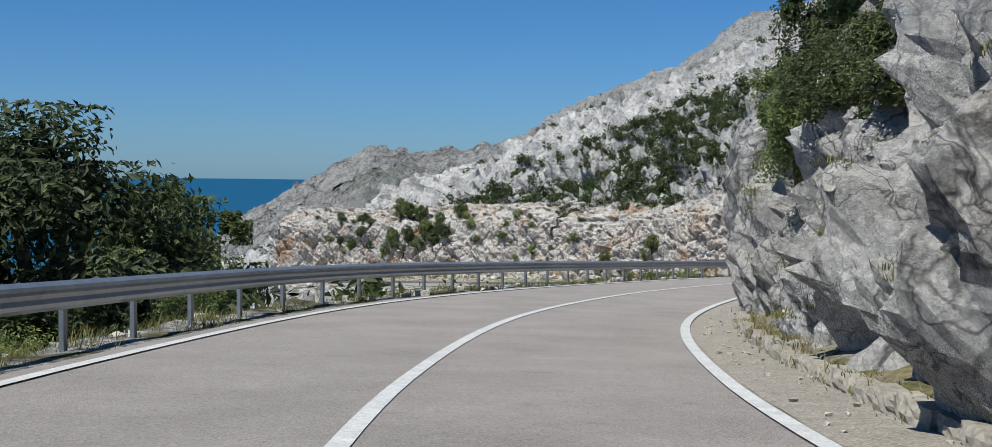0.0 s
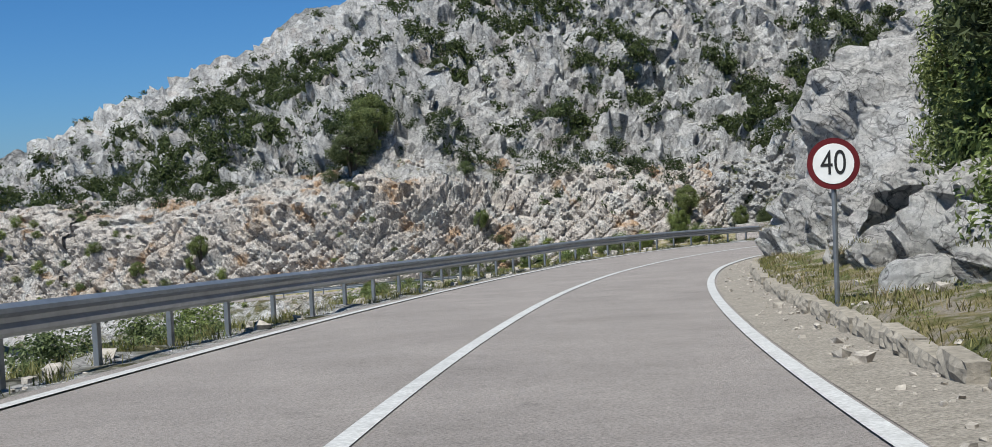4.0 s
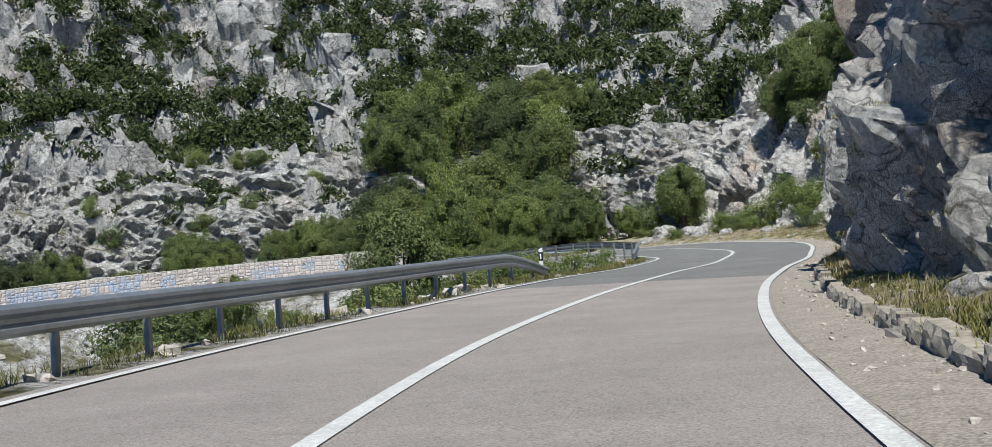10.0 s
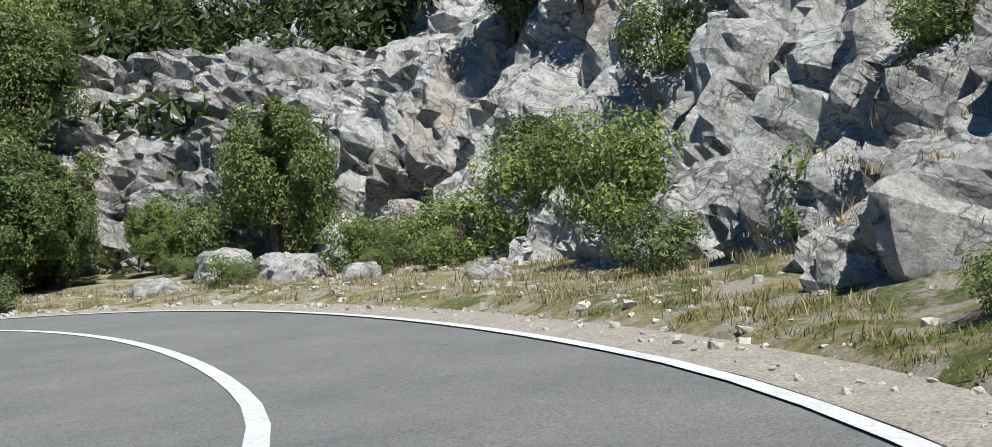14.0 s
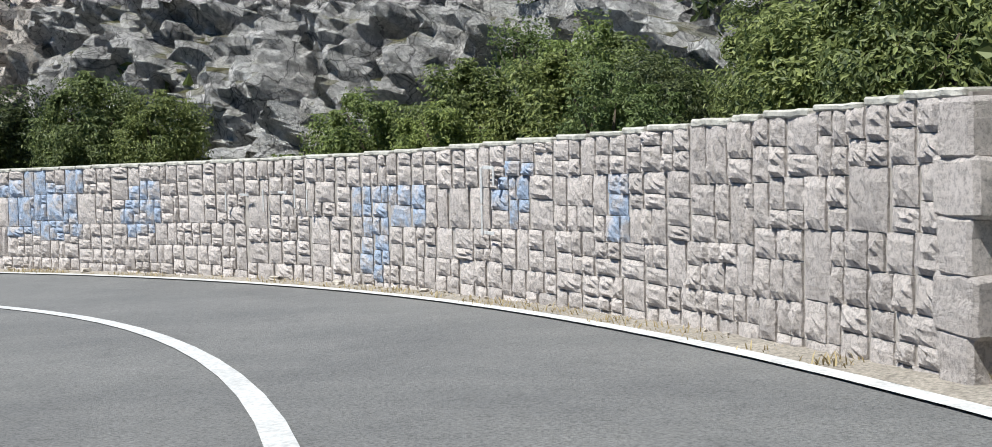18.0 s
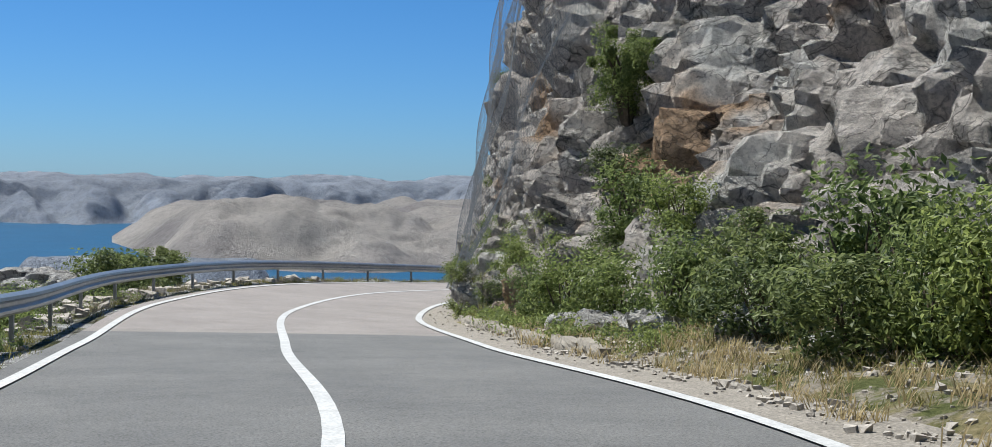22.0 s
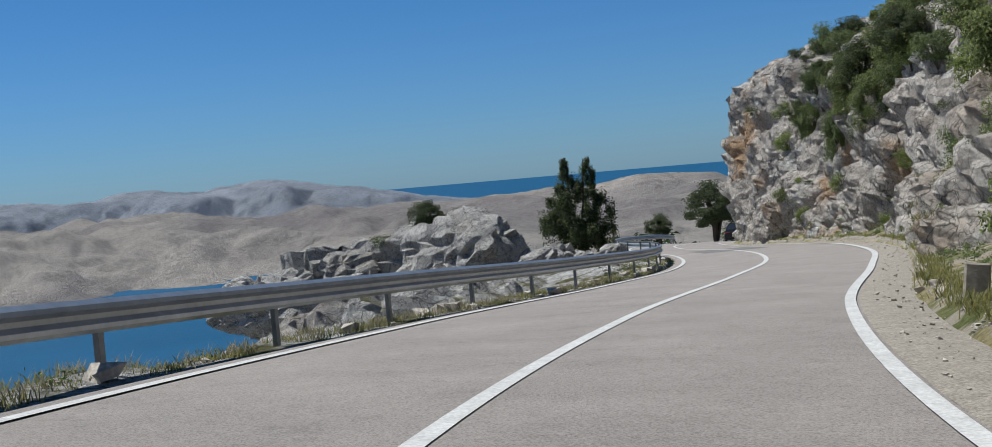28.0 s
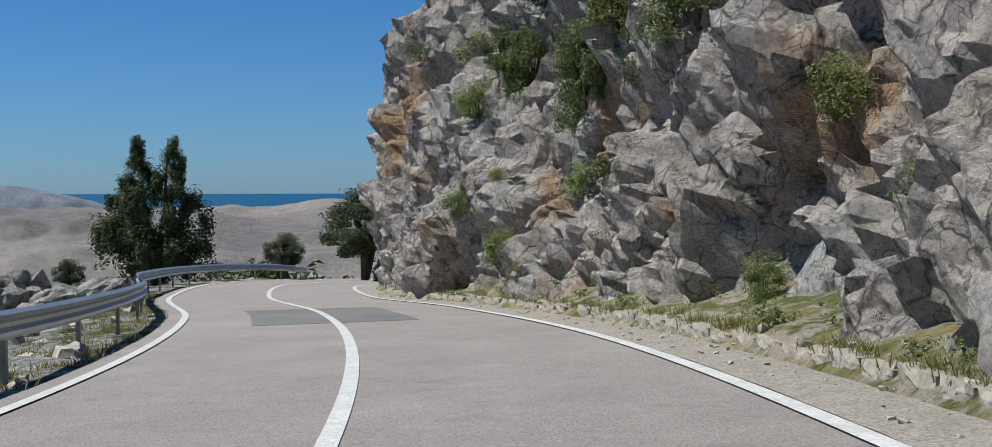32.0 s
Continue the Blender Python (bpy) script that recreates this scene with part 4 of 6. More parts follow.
# ---- plants ----
def leaf_cloud(n, clumps, size, seed, shape=(1, 1, 0.9), hollow=0.45, spread=0.28, up=0.0):
    """Leaves in uneven clumps inside a rounded crown of unit radius."""
    q = np.random.RandomState(seed)
    d = q.normal(size=(clumps, 3))
    d /= np.linalg.norm(d, axis=1)[:, None]
    c = d * (hollow + (1 - hollow) * q.rand(clumps, 1) ** 0.6) * 0.86
    k = q.randint(0, clumps, n)
    p = c[k] + np.clip(q.normal(size=(n, 3)), -1.5, 1.5) * spread * (0.5 + q.rand(clumps, 1)[k])
    p *= np.array(shape)
    out = p - c[k] * 0.75
    out /= np.linalg.norm(out, axis=1)[:, None] + 1e-9
    out = out + 0.6 * q.normal(size=(n, 3)) + np.array([0, 0, 0.35 + 0.0 * up])
    a = np.cross(out, q.normal(size=(n, 3)))
    a /= np.linalg.norm(a, axis=1)[:, None] + 1e-9
    b = np.cross(out, a)
    b /= np.linalg.norm(b, axis=1)[:, None] + 1e-9
    w = size * (0.6 + 0.8 * q.rand(n, 1))
    nn = np.cross(a, b) * w * 0.25
    V = np.stack([p - a * w, p + b * w * 0.45 + nn, p + a * w, p - b * w * 0.45 + nn], 1).reshape(-1, 3)
    F = np.arange(n * 4).reshape(n, 4)
    return V, F


def stems(bm, height, girth, count, seed, lean=0.4, bottom=-0.3):
    q = random.Random(seed)
    for k in range(count):
        a = q.uniform(0, 6.28)
        l = lean * q.uniform(0.3, 1)
        top = Vector((math.cos(a) * l * height, math.sin(a) * l * height, height * q.uniform(0.75, 1)))
        mid = top * 0.5 + Vector((q.uniform(-0.1, 0.1), q.uniform(-0.1, 0.1), 0.08)) * height
        tube(bm, [(0, 0, bottom), mid, top], [girth, girth * 0.65, girth * 0.2], 5)
    return bm


def plant(name, label, category, group, leaves, leaf_mat, crown_at, crown_size, stem_args):
    """Builds one plant at the origin: a trunk or stems, and a crown."""
    thing = tagged(new(name), label, category, group)
    bm = bmesh.new()
    stems(bm, *stem_args)
    part("trunk" if category == "tree" else "stem", bm, bark, thing)
    V, F = leaves
    part("crown", mesh_of("crown", V * np.array(crown_size) + np.array(crown_at), F, leaf_mat), leaf_mat, thing)
    return thing


made = {
    "shrub_a": plant("shrub", "leafy green shrub growing on the rocky bank", "shrub", "shrubs on the banks", leaf_cloud(3400, 22, 0.055, 1, spread=0.2), leaf_oak, (0, 0, 0.75), (1, 1, 0.85), (1.1, 0.03, 6, 3, 0.5)),
    "shrub_b": plant("shrub", "bright green broad-leaved shrub beside the road", "shrub", "shrubs on the banks", leaf_cloud(3600, 26, 0.052, 2, spread=0.17), leaf_bright, (0, 0, 0.8), (1, 1, 0.9), (1.2, 0.03, 7, 5, 0.5)),
    "shrub_c": plant("shrub", "low dark green evergreen shrub among stones", "shrub", "shrubs on the banks", leaf_cloud(2800, 20, 0.05, 3, spread=0.2), leaf_dark, (0, 0, 0.5), (1, 1, 0.6), (0.7, 0.03, 5, 7, 0.6)),
    "tree_a": plant("tree", "broad-leaved tree with an uneven dark green crown", "tree", "trees along the road", leaf_cloud(20000, 54, 0.031, 11, (1, 1, 1.0), 0.35, 0.105), leaf_oak, (0, 0, 1.55), (1.25, 1.25, 1.35), (2.2, 0.09, 7, 13, 0.35)),
    "tree_b": plant("tree", "sunlit green hornbeam tree on the rocky slope", "tree", "trees along the road", leaf_cloud(20000, 60, 0.031, 12, (1, 1, 1.15), 0.35, 0.1), leaf_bright, (0, 0, 1.6), (1.2, 1.2, 1.3), (2.3, 0.08, 8, 15, 0.35)),
    "tree_c": plant("tree", "dark evergreen oak with a dense rounded crown", "tree", "trees along the road", leaf_cloud(20000, 50, 0.031, 13, (1, 1, 0.9), 0.4, 0.11), leaf_dark, (0, 0, 1.3), (1.3, 1.3, 1.2), (1.9, 0.1, 6, 17, 0.4)),
}
first = set(made)


def put(kind, spot, size, turn=None):
    """Stands a plant with its foot at the spot; size in metres of its radius."""
    turn = r.uniform(0, 360) if turn is None else turn
    base = made[kind]
    m = pose(spot[0], spot[1], spot[2] - 0.05, 0, 0, turn)
    if kind in first:
        first.discard(kind)
        base.matrix_basis = m @ Matrix.Diagonal((size, size, size, 1))
        return base
    ob = copy_thing(base, m)
    ob.scale = (size * r.uniform(0.9, 1.1), size * r.uniform(0.9, 1.1), size * r.uniform(0.85, 1.15))
    return ob


def row_of(kinds, s0, s1, off0, off1, count, lo, hi, top=40.0):
    for k in range(count):
        put(r.choice(kinds), on_ground(r.uniform(s0, s1), r.uniform(off0, off1), top), r.uniform(lo, hi))


# over the gully, left of the first stretch
for x, y, kind, size in ((-8.6, 25, "tree_c", 2.7), (-11.0, 29, "tree_c", 3.0), (-8.2, 33, "tree_a", 2.3), (-13.5, 36, "tree_c", 2.9), (-9.0, 40, "tree_a", 1.8), (-6.0, 38, "shrub_a", 1.6), (-5.4, 44, "shrub_a", 1.2), (-4.4, 52, "shrub_a", 1.1), (-2.0, 60, "shrub_b", 1.1), (2.5, 68, "shrub_a", 1.1), (5.0, 77, "tree_a", 1.1), (7.0, 84, "shrub_b", 1.3)):
    put(kind, (x, y, drop(x, y)[0]), size)
row_of(["shrub_a", "shrub_c"], 20, 125, 7.0, 12.0, 18, 0.6, 1.1)
# rock beside the first bend, with a tree on it
for s, off, kind, size in ((15.5, -5.6, "tree_c", 1.1), (13.0, -5.6, "tree_a", 1.0), (18.5, -5.6, "tree_b", 1.1), (21.5, -5.7, "tree_c", 1.2), (16.5, -7.0, "tree_c", 1.5), (24, -6.6, "tree_b", 1.1), (35, -6.4, "tree_b", 1.0), (38, -6.9, "tree_b", 1.25), (41.5, -7.2, "tree_a", 1.1), (29, -6.6, "tree_a", 0.9), (16, -4.7, "shrub_b", 0.35), (20, -4.9, "shrub_b", 0.5), (33, -7.2, "shrub_b", 0.8), (40, -7.0, "shrub_a", 0.7), (44, -7.4, "shrub_b", 1.0), (47, -6.9, "shrub_b", 0.95), (50, -7.2, "shrub_a", 1.2), (53, -6.9, "shrub_b", 1.0), (56, -7.6, "tree_b", 1.0), (60, -7.2, "shrub_a", 1.1), (64, -8, "tree_a", 1.3), (83, -5.6, "shrub_b", 0.6), (87, -6.2, "shrub_a", 0.7), (96, -6.5, "shrub_b", 0.8), (114, -7.2, "tree_b", 1.7), (118, -7.8, "tree_b", 1.6), (122, -8.5, "tree_a", 1.5)):
    put(kind, on_ground(s, off), size)
for s, off, kind, size in ((17, -6.2, "tree_a", 1.7), (20, -6.6, "tree_b", 1.7), (14.5, -6.4, "tree_c", 1.6), (34, -7.6, "tree_a", 2.1), (37, -8.4, "tree_c", 2.3), (41, -8.8, "tree_a", 2.2), (45, -8.6, "tree_b", 1.9), (49, -8.4, "tree_a", 1.7), (44, -10.5, "tree_c", 2.4), (38, -10.5, "tree_a", 2.5), (53, -9.5, "tree_a", 1.8), (55, -8.2, "tree_a", 1.9), (58, -8.8, "tree_c", 2.2), (61, -8.6, "tree_a", 1.8), (64, -9.5, "tree_c", 2.0), (52, -10.5, "tree_c", 2.4), (57, -12, "tree_c", 2.6), (62, -12, "tree_a", 2.4), (60, -7.2, "shrub_b", 1.2), (56, -6.8, "shrub_b", 1.1)):
    put(kind, on_ground(s, off), size)
# trees rooted in the ledges of the first cliff
for s, off, up, kind, size in ((20.5, -4.8, 2.1, "tree_b", 0.85), (24, -5.0, 2.3, "tree_c", 0.85), (17.8, -5.0, 2.9, "tree_c", 0.75), (27.5, -5.3, 2.6, "tree_b", 0.7), (22, -5.0, 3.0, "tree_a", 0.8), (13.5, -4.6, 1.7, "shrub_b", 0.35), (15.5, -4.7, 1.2, "shrub_b", 0.3)):
    put(kind, at(s, off, up), size)


def on_face(s, up):
    """The place on the rock beside station s, that high above the road."""
    start = Vector(at(s, -1.5, up))
    way_out = Vector((np.interp(s, STATION, LEFT[:, 0]), np.interp(s, STATION, LEFT[:, 1]), 0)) * -1
    for k in range(30):
        hit, p, n, _, ob, _ = scene.ray_cast(solid, start, way_out)
        if not hit or ob.name.split(".")[0] in ("cliff", "ground"):
            break
        start = p + way_out * 0.02
    return p + way_out * 0.15 if hit else Vector(at(s, -6, up))


# bushes rooted in the ledges of the other cliffs
for s, up, kind, size in ((329.6, 3.4, "tree_a", 1.0), (326.8, 4.2, "tree_c", 1.1), (324.0, 4.4, "tree_a", 1.2), (321.5, 5.4, "tree_a", 1.2), (325.5, 6.2, "tree_c", 1.2), (328.5, 5.6, "tree_a", 1.1), (323.0, 7.0, "tree_a", 1.3), (319.5, 7.2, "tree_c", 1.2), (332.5, 5.0, "tree_c", 0.8), (336.0, 5.0, "tree_a", 0.9), (338.5, 6.2, "tree_c", 0.8), (334.0, 7.0, "tree_a", 0.9), (328.8, 2.3, "shrub_b", 0.7), (331.5, 2.9, "shrub_a", 0.6), (341.0, 6.8, "shrub_a", 0.9), (344.5, 7.6, "shrub_c", 0.8), (339.5, 3.6, "shrub_a", 0.5), (335.0, 2.2, "shrub_a", 0.5), (314.0, 1.6, "shrub_b", 0.45), (308.0, 4.2, "shrub_c", 0.4), (331.0, 1.0, "shrub_b", 0.5), (317.5, 2.8, "shrub_b", 0.5), (296.0, 2.0, "shrub_b", 0.7), (292.0, 1.2, "shrub_b", 0.6), (288.0, 2.6, "tree_a", 0.8), (284.0, 1.6, "shrub_a", 0.8), (281.0, 3.0, "tree_b", 0.8),
                          (243.0, 4.4, "tree_b", 0.9), (241.0, 3.0, "shrub_c", 0.9), (155.5, 2.7, "shrub_b", 0.7), (162.0, 0.8, "shrub_b", 0.8), (165.0, 1.0, "shrub_b", 1.0), (144.0, 6.5, "shrub_a", 0.5),
                          (86.0, 1.4, "shrub_b", 0.4), (92.0, 2.4, "shrub_a", 0.5), (104.0, 3.6, "shrub_b", 0.5), (112.0, 5.5, "tree_b", 0.8), (117.0, 6.0, "tree_b", 0.9)):
    put(kind, on_face(s, up), size)
for k in range(30):
    put(r.choice(("shrub_b", "shrub_a")), on_face(r.uniform(240, 252), r.uniform(0.0, 1.1)), r.uniform(0.3, 0.5))
# dark trees across the gully
for x, y, kind, size in ((38.5, 180.5, "tree_c", 2.4), (41.5, 182.5, "tree_a", 2.2), (36.5, 181.5, "shrub_c", 1.6)):
    put(kind, (x, y, drop(x, y)[0]), size)
# dark wood on the slope past the first bend
for x, y, kind, size in ((112, 139, "tree_a", 1.6), (115, 141, "tree_b", 1.7), (110, 146, "tree_a", 1.6), (109.2, 145.6, "tree_b", 1.4), (113.6, 144.2, "tree_b", 0.9), (114.6, 143.6, "shrub_b", 1.3), (111.5, 145.6, "tree_b", 1.0), (111, 148.2, "tree_c", 1.7), (113, 150, "tree_b", 1.8), (115.5, 151.5, "tree_a", 1.8), (118, 154, "tree_b", 1.9)):
    put(kind, (x, y, drop(x, y)[0]), size)
# cliff before the hairpin, and the shoulder
for s, off, kind, size in ((166.5, -8.3, "shrub_b", 0.9), (168.5, -9.0, "shrub_b", 1.2), (170.5, -10.2, "shrub_b", 1.1), (163.5, -6.3, "shrub_a", 0.7), (176.8, -4.9, "shrub_a", 0.62), (157, -5.0, "shrub_a", 0.35)):
    put(kind, on_ground(s, off), size)
# wood in the head of the gully
row_of(["tree_a", "tree_b", "tree_b"], 181.5, 188, -10.5, -6.4, 13, 1.2, 1.9)
row_of(["tree_a", "tree_b"], 180.2, 183, -13, -9.0, 7, 1.2, 1.8)
row_of(["tree_a", "tree_b", "shrub_a"], 197, 212, -11.5, -7.0, 12, 0.8, 1.15)
row_of(["tree_a", "tree_b", "tree_c"], 184, 191, -34, -12, 50, 1.3, 2.2)
row_of(["tree_a", "tree_b"], 180.5, 188, -8.2, -6.2, 12, 0.65, 0.9)
row_of(["tree_a", "tree_b"], 168, 173.5, -24, -15, 14, 1.1, 1.6)
row_of(["shrub_a", "shrub_b"], 157, 172, -14, -7.5, 18, 0.5, 1.1)
for s, off, kind, size in ((134.5, 7.0, "tree_a", 1.15), (139, 5.6, "shrub_b", 0.75), (141.5, 5.3, "shrub_b", 0.7), (144, 5.5, "shrub_a", 0.8), (146.5, 5.1, "shrub_b", 0.65), (149.5, 5.0, "shrub_b", 0.6), (152.5, 5.0, "shrub_b", 0.55), (136.5, 5.8, "shrub_a", 0.7), (131, 6.2, "shrub_a", 0.9)):
    put(kind, on_ground(s, off), size)
row_of(["tree_a", "tree_b", "tree_c"], 188, 200, -13, -6.4, 32, 0.85, 1.3)
row_of(["shrub_b", "shrub_a"], 169, 178, -13, -6.5, 9, 0.35, 0.7)
row_of(["shrub_b", "shrub_a"], 180, 187, -6.8, -5.4, 22, 0.5, 0.9)
row_of(["shrub_b", "shrub_a"], 180.5, 187.5, -5.4, -4.8, 16, 0.25, 0.45)
row_of(["shrub_b", "shrub_a"], 189, 208, -9.5, -5.2, 16, 0.5, 0.85)
row_of(["shrub_b", "shrub_a", "shrub_c"], 189, 208, -26, -10, 16, 0.7, 1.15)
row_of(["shrub_a", "tree_a", "tree_b"], 141, 205, 8.0, 15, 40, 0.9, 1.4)
for s, off, kind, size in ((181.0, -9.6, "tree_a", 1.4), (181.5, -8.0, "tree_b", 1.3), (182.5, -11.0, "tree_c", 1.5), (181.6, -12.5, "tree_a", 1.5)):
    put(kind, on_ground(s, off), size)
# behind the wall and beyond it
for s, off, kind, size in ((209, -7.4, "tree_c", 1.35), (207, -8.6, "tree_c", 1.2), (217, -10.5, "tree_a", 1.3), (219, -8.0, "tree_b", 1.25), (215.5, -6.2, "shrub_b", 1.0), (217.5, -6.0, "shrub_b", 1.25), (220, -6.2, "shrub_a", 1.3), (223, -6.8, "shrub_b", 1.2), (226, -6.2, "shrub_b", 1.1), (228.5, -5.8, "shrub_a", 1.0), (231, -5.5, "shrub_b", 0.9), (233.5, -5.2, "shrub_b", 0.8), (236, -5.0, "shrub_b", 0.75), (238.5, -4.9, "shrub_b", 0.65), (241, -4.8, "shrub_b", 0.55), (238, -6.6, "shrub_b", 0.9), (244, -11, "shrub_a", 1.0), (276, -5.2, "shrub_b", 0.8), (279, -5.6, "tree_a", 1.1), (283, -5.3, "shrub_b", 0.7), (287, -5.4, "shrub_b", 0.5)):
    put(kind, on_ground(s, off), size)
row_of(["shrub_b", "shrub_a"], 213, 240, -7.5, -5.0, 14, 0.5, 0.9)
row_of(["shrub_a", "shrub_c", "shrub_b"], 290, 345, -9.5, -5.2, 34, 0.4, 0.95)
row_of(["shrub_c", "shrub_b"], 286, 342, -5.4, -4.6, 12, 0.18, 0.4)
for s, off, kind, size in ((318, -9.4, "tree_b", 1.2), (321, -8.2, "tree_a", 1.0), (315, -8.0, "shrub_b", 1.1), (323, -7.0, "shrub_a", 1.1), (319, -6.6, "shrub_b", 0.9), (327, -8.6, "tree_b", 1.3), (329, -9.5, "tree_a", 1.2), (325, -9.0, "tree_b", 1.2), (333, -7.6, "shrub_a", 0.9), (334.5, -8.6, "tree_c", 0.9)):
    put(kind, on_ground(s, off), size)
row_of(["shrub_b", "shrub_a"], 243, 264, -5.2, -4.3, 12, 0.25, 0.45)
row_of(["shrub_b", "shrub_c", "shrub_a"], 2, 130, 5.2, 8.5, 26, 0.35, 0.75)
# sea side
for s, off, kind, size in ((252.3, 6.4, "shrub_a", 1.45), (254.4, 6.5, "shrub_a", 1.35), (255.6, 6.2, "tree_a", 0.8), (250.5, 6.6, "shrub_c", 1.3), (244.5, 7.0, "shrub_c", 1.5), (261, 8.6, "shrub_c", 1.0), (250, 7.6, "tree_a", 0.5), (247, 5.6, "shrub_a", 0.6), (244, 6.0, "shrub_b", 0.7), (240, 5.6, "shrub_b", 0.6), (236, 6.0, "shrub_b", 0.7), (268, 5.2, "shrub_b", 0.35), (275, 5.0, "shrub_c", 0.35)):
    put(kind, on_ground(s, off), size)
row_of(["shrub_c", "shrub_b"], 228, 250, 5.4, 8.0, 18, 0.35, 0.7)
row_of(["shrub_c"], 262, 340, 4.7, 6.0, 8, 0.15, 0.35)

# ---- outcrops and boulders ----
def boulder(name, at_xyz, radii, seed, label, block=0.9, category="rock", group="boulders", mat=None):
    rows, cols = (26, 44) if max(radii) > 1.2 else (12, 20)
    t = np.linspace(0.02, math.pi - 0.02, rows)
    a = np.linspace(0, 2 * math.pi, cols)
    T, A = np.meshgrid(t, a, indexing="ij")
    d = np.stack([np.sin(T) * np.cos(A), np.sin(T) * np.sin(A), np.cos(T)], -1).reshape(-1, 3)
    d = np.sign(d) * np.abs(d) ** 0.8
    p = d * np.array(radii)
    q = p + seed * 7.7
    p = p + d * (0.55 * rock_relief(q, block * max(radii) * 0.6, 41) + 0.5 * rock_relief(q, block * max(radii) * 0.22, 71))[:, None]
    p[np.arange(rows) * cols + cols - 1] = p[np.arange(rows) * cols]
    ob = new(name, mesh_of(name, p, grid_faces(rows, cols, True), mat or limestone))
    ob.location = at_xyz
    ob.rotation_euler = (0, 0, seed * 1.7)
    return tagged(ob, label, category, group)


boulder("outcrop", (-45.2, 203.5, -19.8), (5.0, 3.2, 2.4), 1, "layered grey limestone outcrop on the sea side", mat=outcrop_rock)
boulder("outcrop", (-39.7, 208.6, -18.6), (5.5, 3.0, 3.1), 2, "layered grey limestone outcrop beside the guard rail", mat=outcrop_rock)
boulder("outcrop", (-35.7, 213.1, -19.8), (3.6, 2.0, 1.7), 3, "low limestone outcrop behind the guard rail", mat=outcrop_rock)
boulder("outcrop", (-50.7, 200.0, -20.8), (3.6, 2.6, 1.7), 4, "low limestone outcrop falling to the sea", mat=outcrop_rock)
boulder("outcrop", (40.3, 161.2, -13.9), (1.9, 1.4, 1.0), 5, "jagged limestone outcrop above the strait")
boulder("outcrop", (38.0, 161.6, -14.0), (1.4, 1.2, 0.8), 6, "jagged limestone outcrop above the strait")
boulder("outcrop", at(47.6, -6.1, 0.55), (2.3, 1.5, 1.15), 8, "pale cracked limestone block rising from the grassy bank")
boulder("outcrop", at(24.6, -5.3, 2.5), (1.7, 1.5, 2.0), 9, "overhanging pale limestone block above the verge")
q = random.Random(21)
for s, off, size, sink in ((44.5, -6.2, 1.15, -0.25), (46.8, -6.8, 0.9, -0.1), (38, -5.7, 0.55, 0.1), (40, -6.4, 0.8, 0.1), (36.5, -6.6, 1.0, 0.2), (42, -5.3, 0.35, 0.05), (55.5, -5.2, 0.42, 0.1), (57, -5.5, 0.3, 0.1), (49, -5.4, 0.45, 0.1), (87, -5.2, 0.5, 0.1), (106, -4.9, 0.3, 0.1), (146, -4.8, 0.35, 0.1), (170, -6.8, 0.4, 0.1), (172, -7.6, 0.55, 0.15), (174.2, -6.4, 0.5, 0.1), (173.4, -9.5, 0.8, 0.2), (175.5, -10.5, 0.9, 0.2), (171.5, -10.2, 0.7, 0.2), (173.5, -6.2, 0.3, 0.1), (167, -6.4, 0.35, 0.1), (224, -6.0, 0.35, 0.1), (225.5, -5.3, 0.25, 0.05), (233, -4.9, 0.4, 0.1), (235, -4.7, 0.35, 0.1), (231, -5.2, 0.5, 0.1), (228, -5.6, 0.5, 0.1), (246.5, 7.0, 1.1, -0.3), (245, 7.6, 1.2, -0.4), (337.3, 4.75, 0.72, -0.12), (339, 6.2, 0.7, 0.1), (333, 6.4, 0.6, 0.1), (341, 5.6, 0.45, 0.05), (256, 5.6, 0.4, 0.05), (253, 5.3, 0.3, 0.05), (259, 5.2, 0.35, 0.05), (248, 5.6, 0.4, 0.1), (321, -5.2, 0.35, 0.05), (308, -5.0, 0.3, 0.05)):
    g = on_ground(s, off)
    boulder("boulder", (g.x, g.y, g.z + size * 0.3 - sink), (size * q.uniform(0.9, 1.4), size * q.uniform(0.8, 1.1), size * q.uniform(0.6, 0.8)), q.randint(1, 90), "loose pale limestone boulder lying in the grass" if off < 0 else "loose pale limestone boulder behind the guard rail")


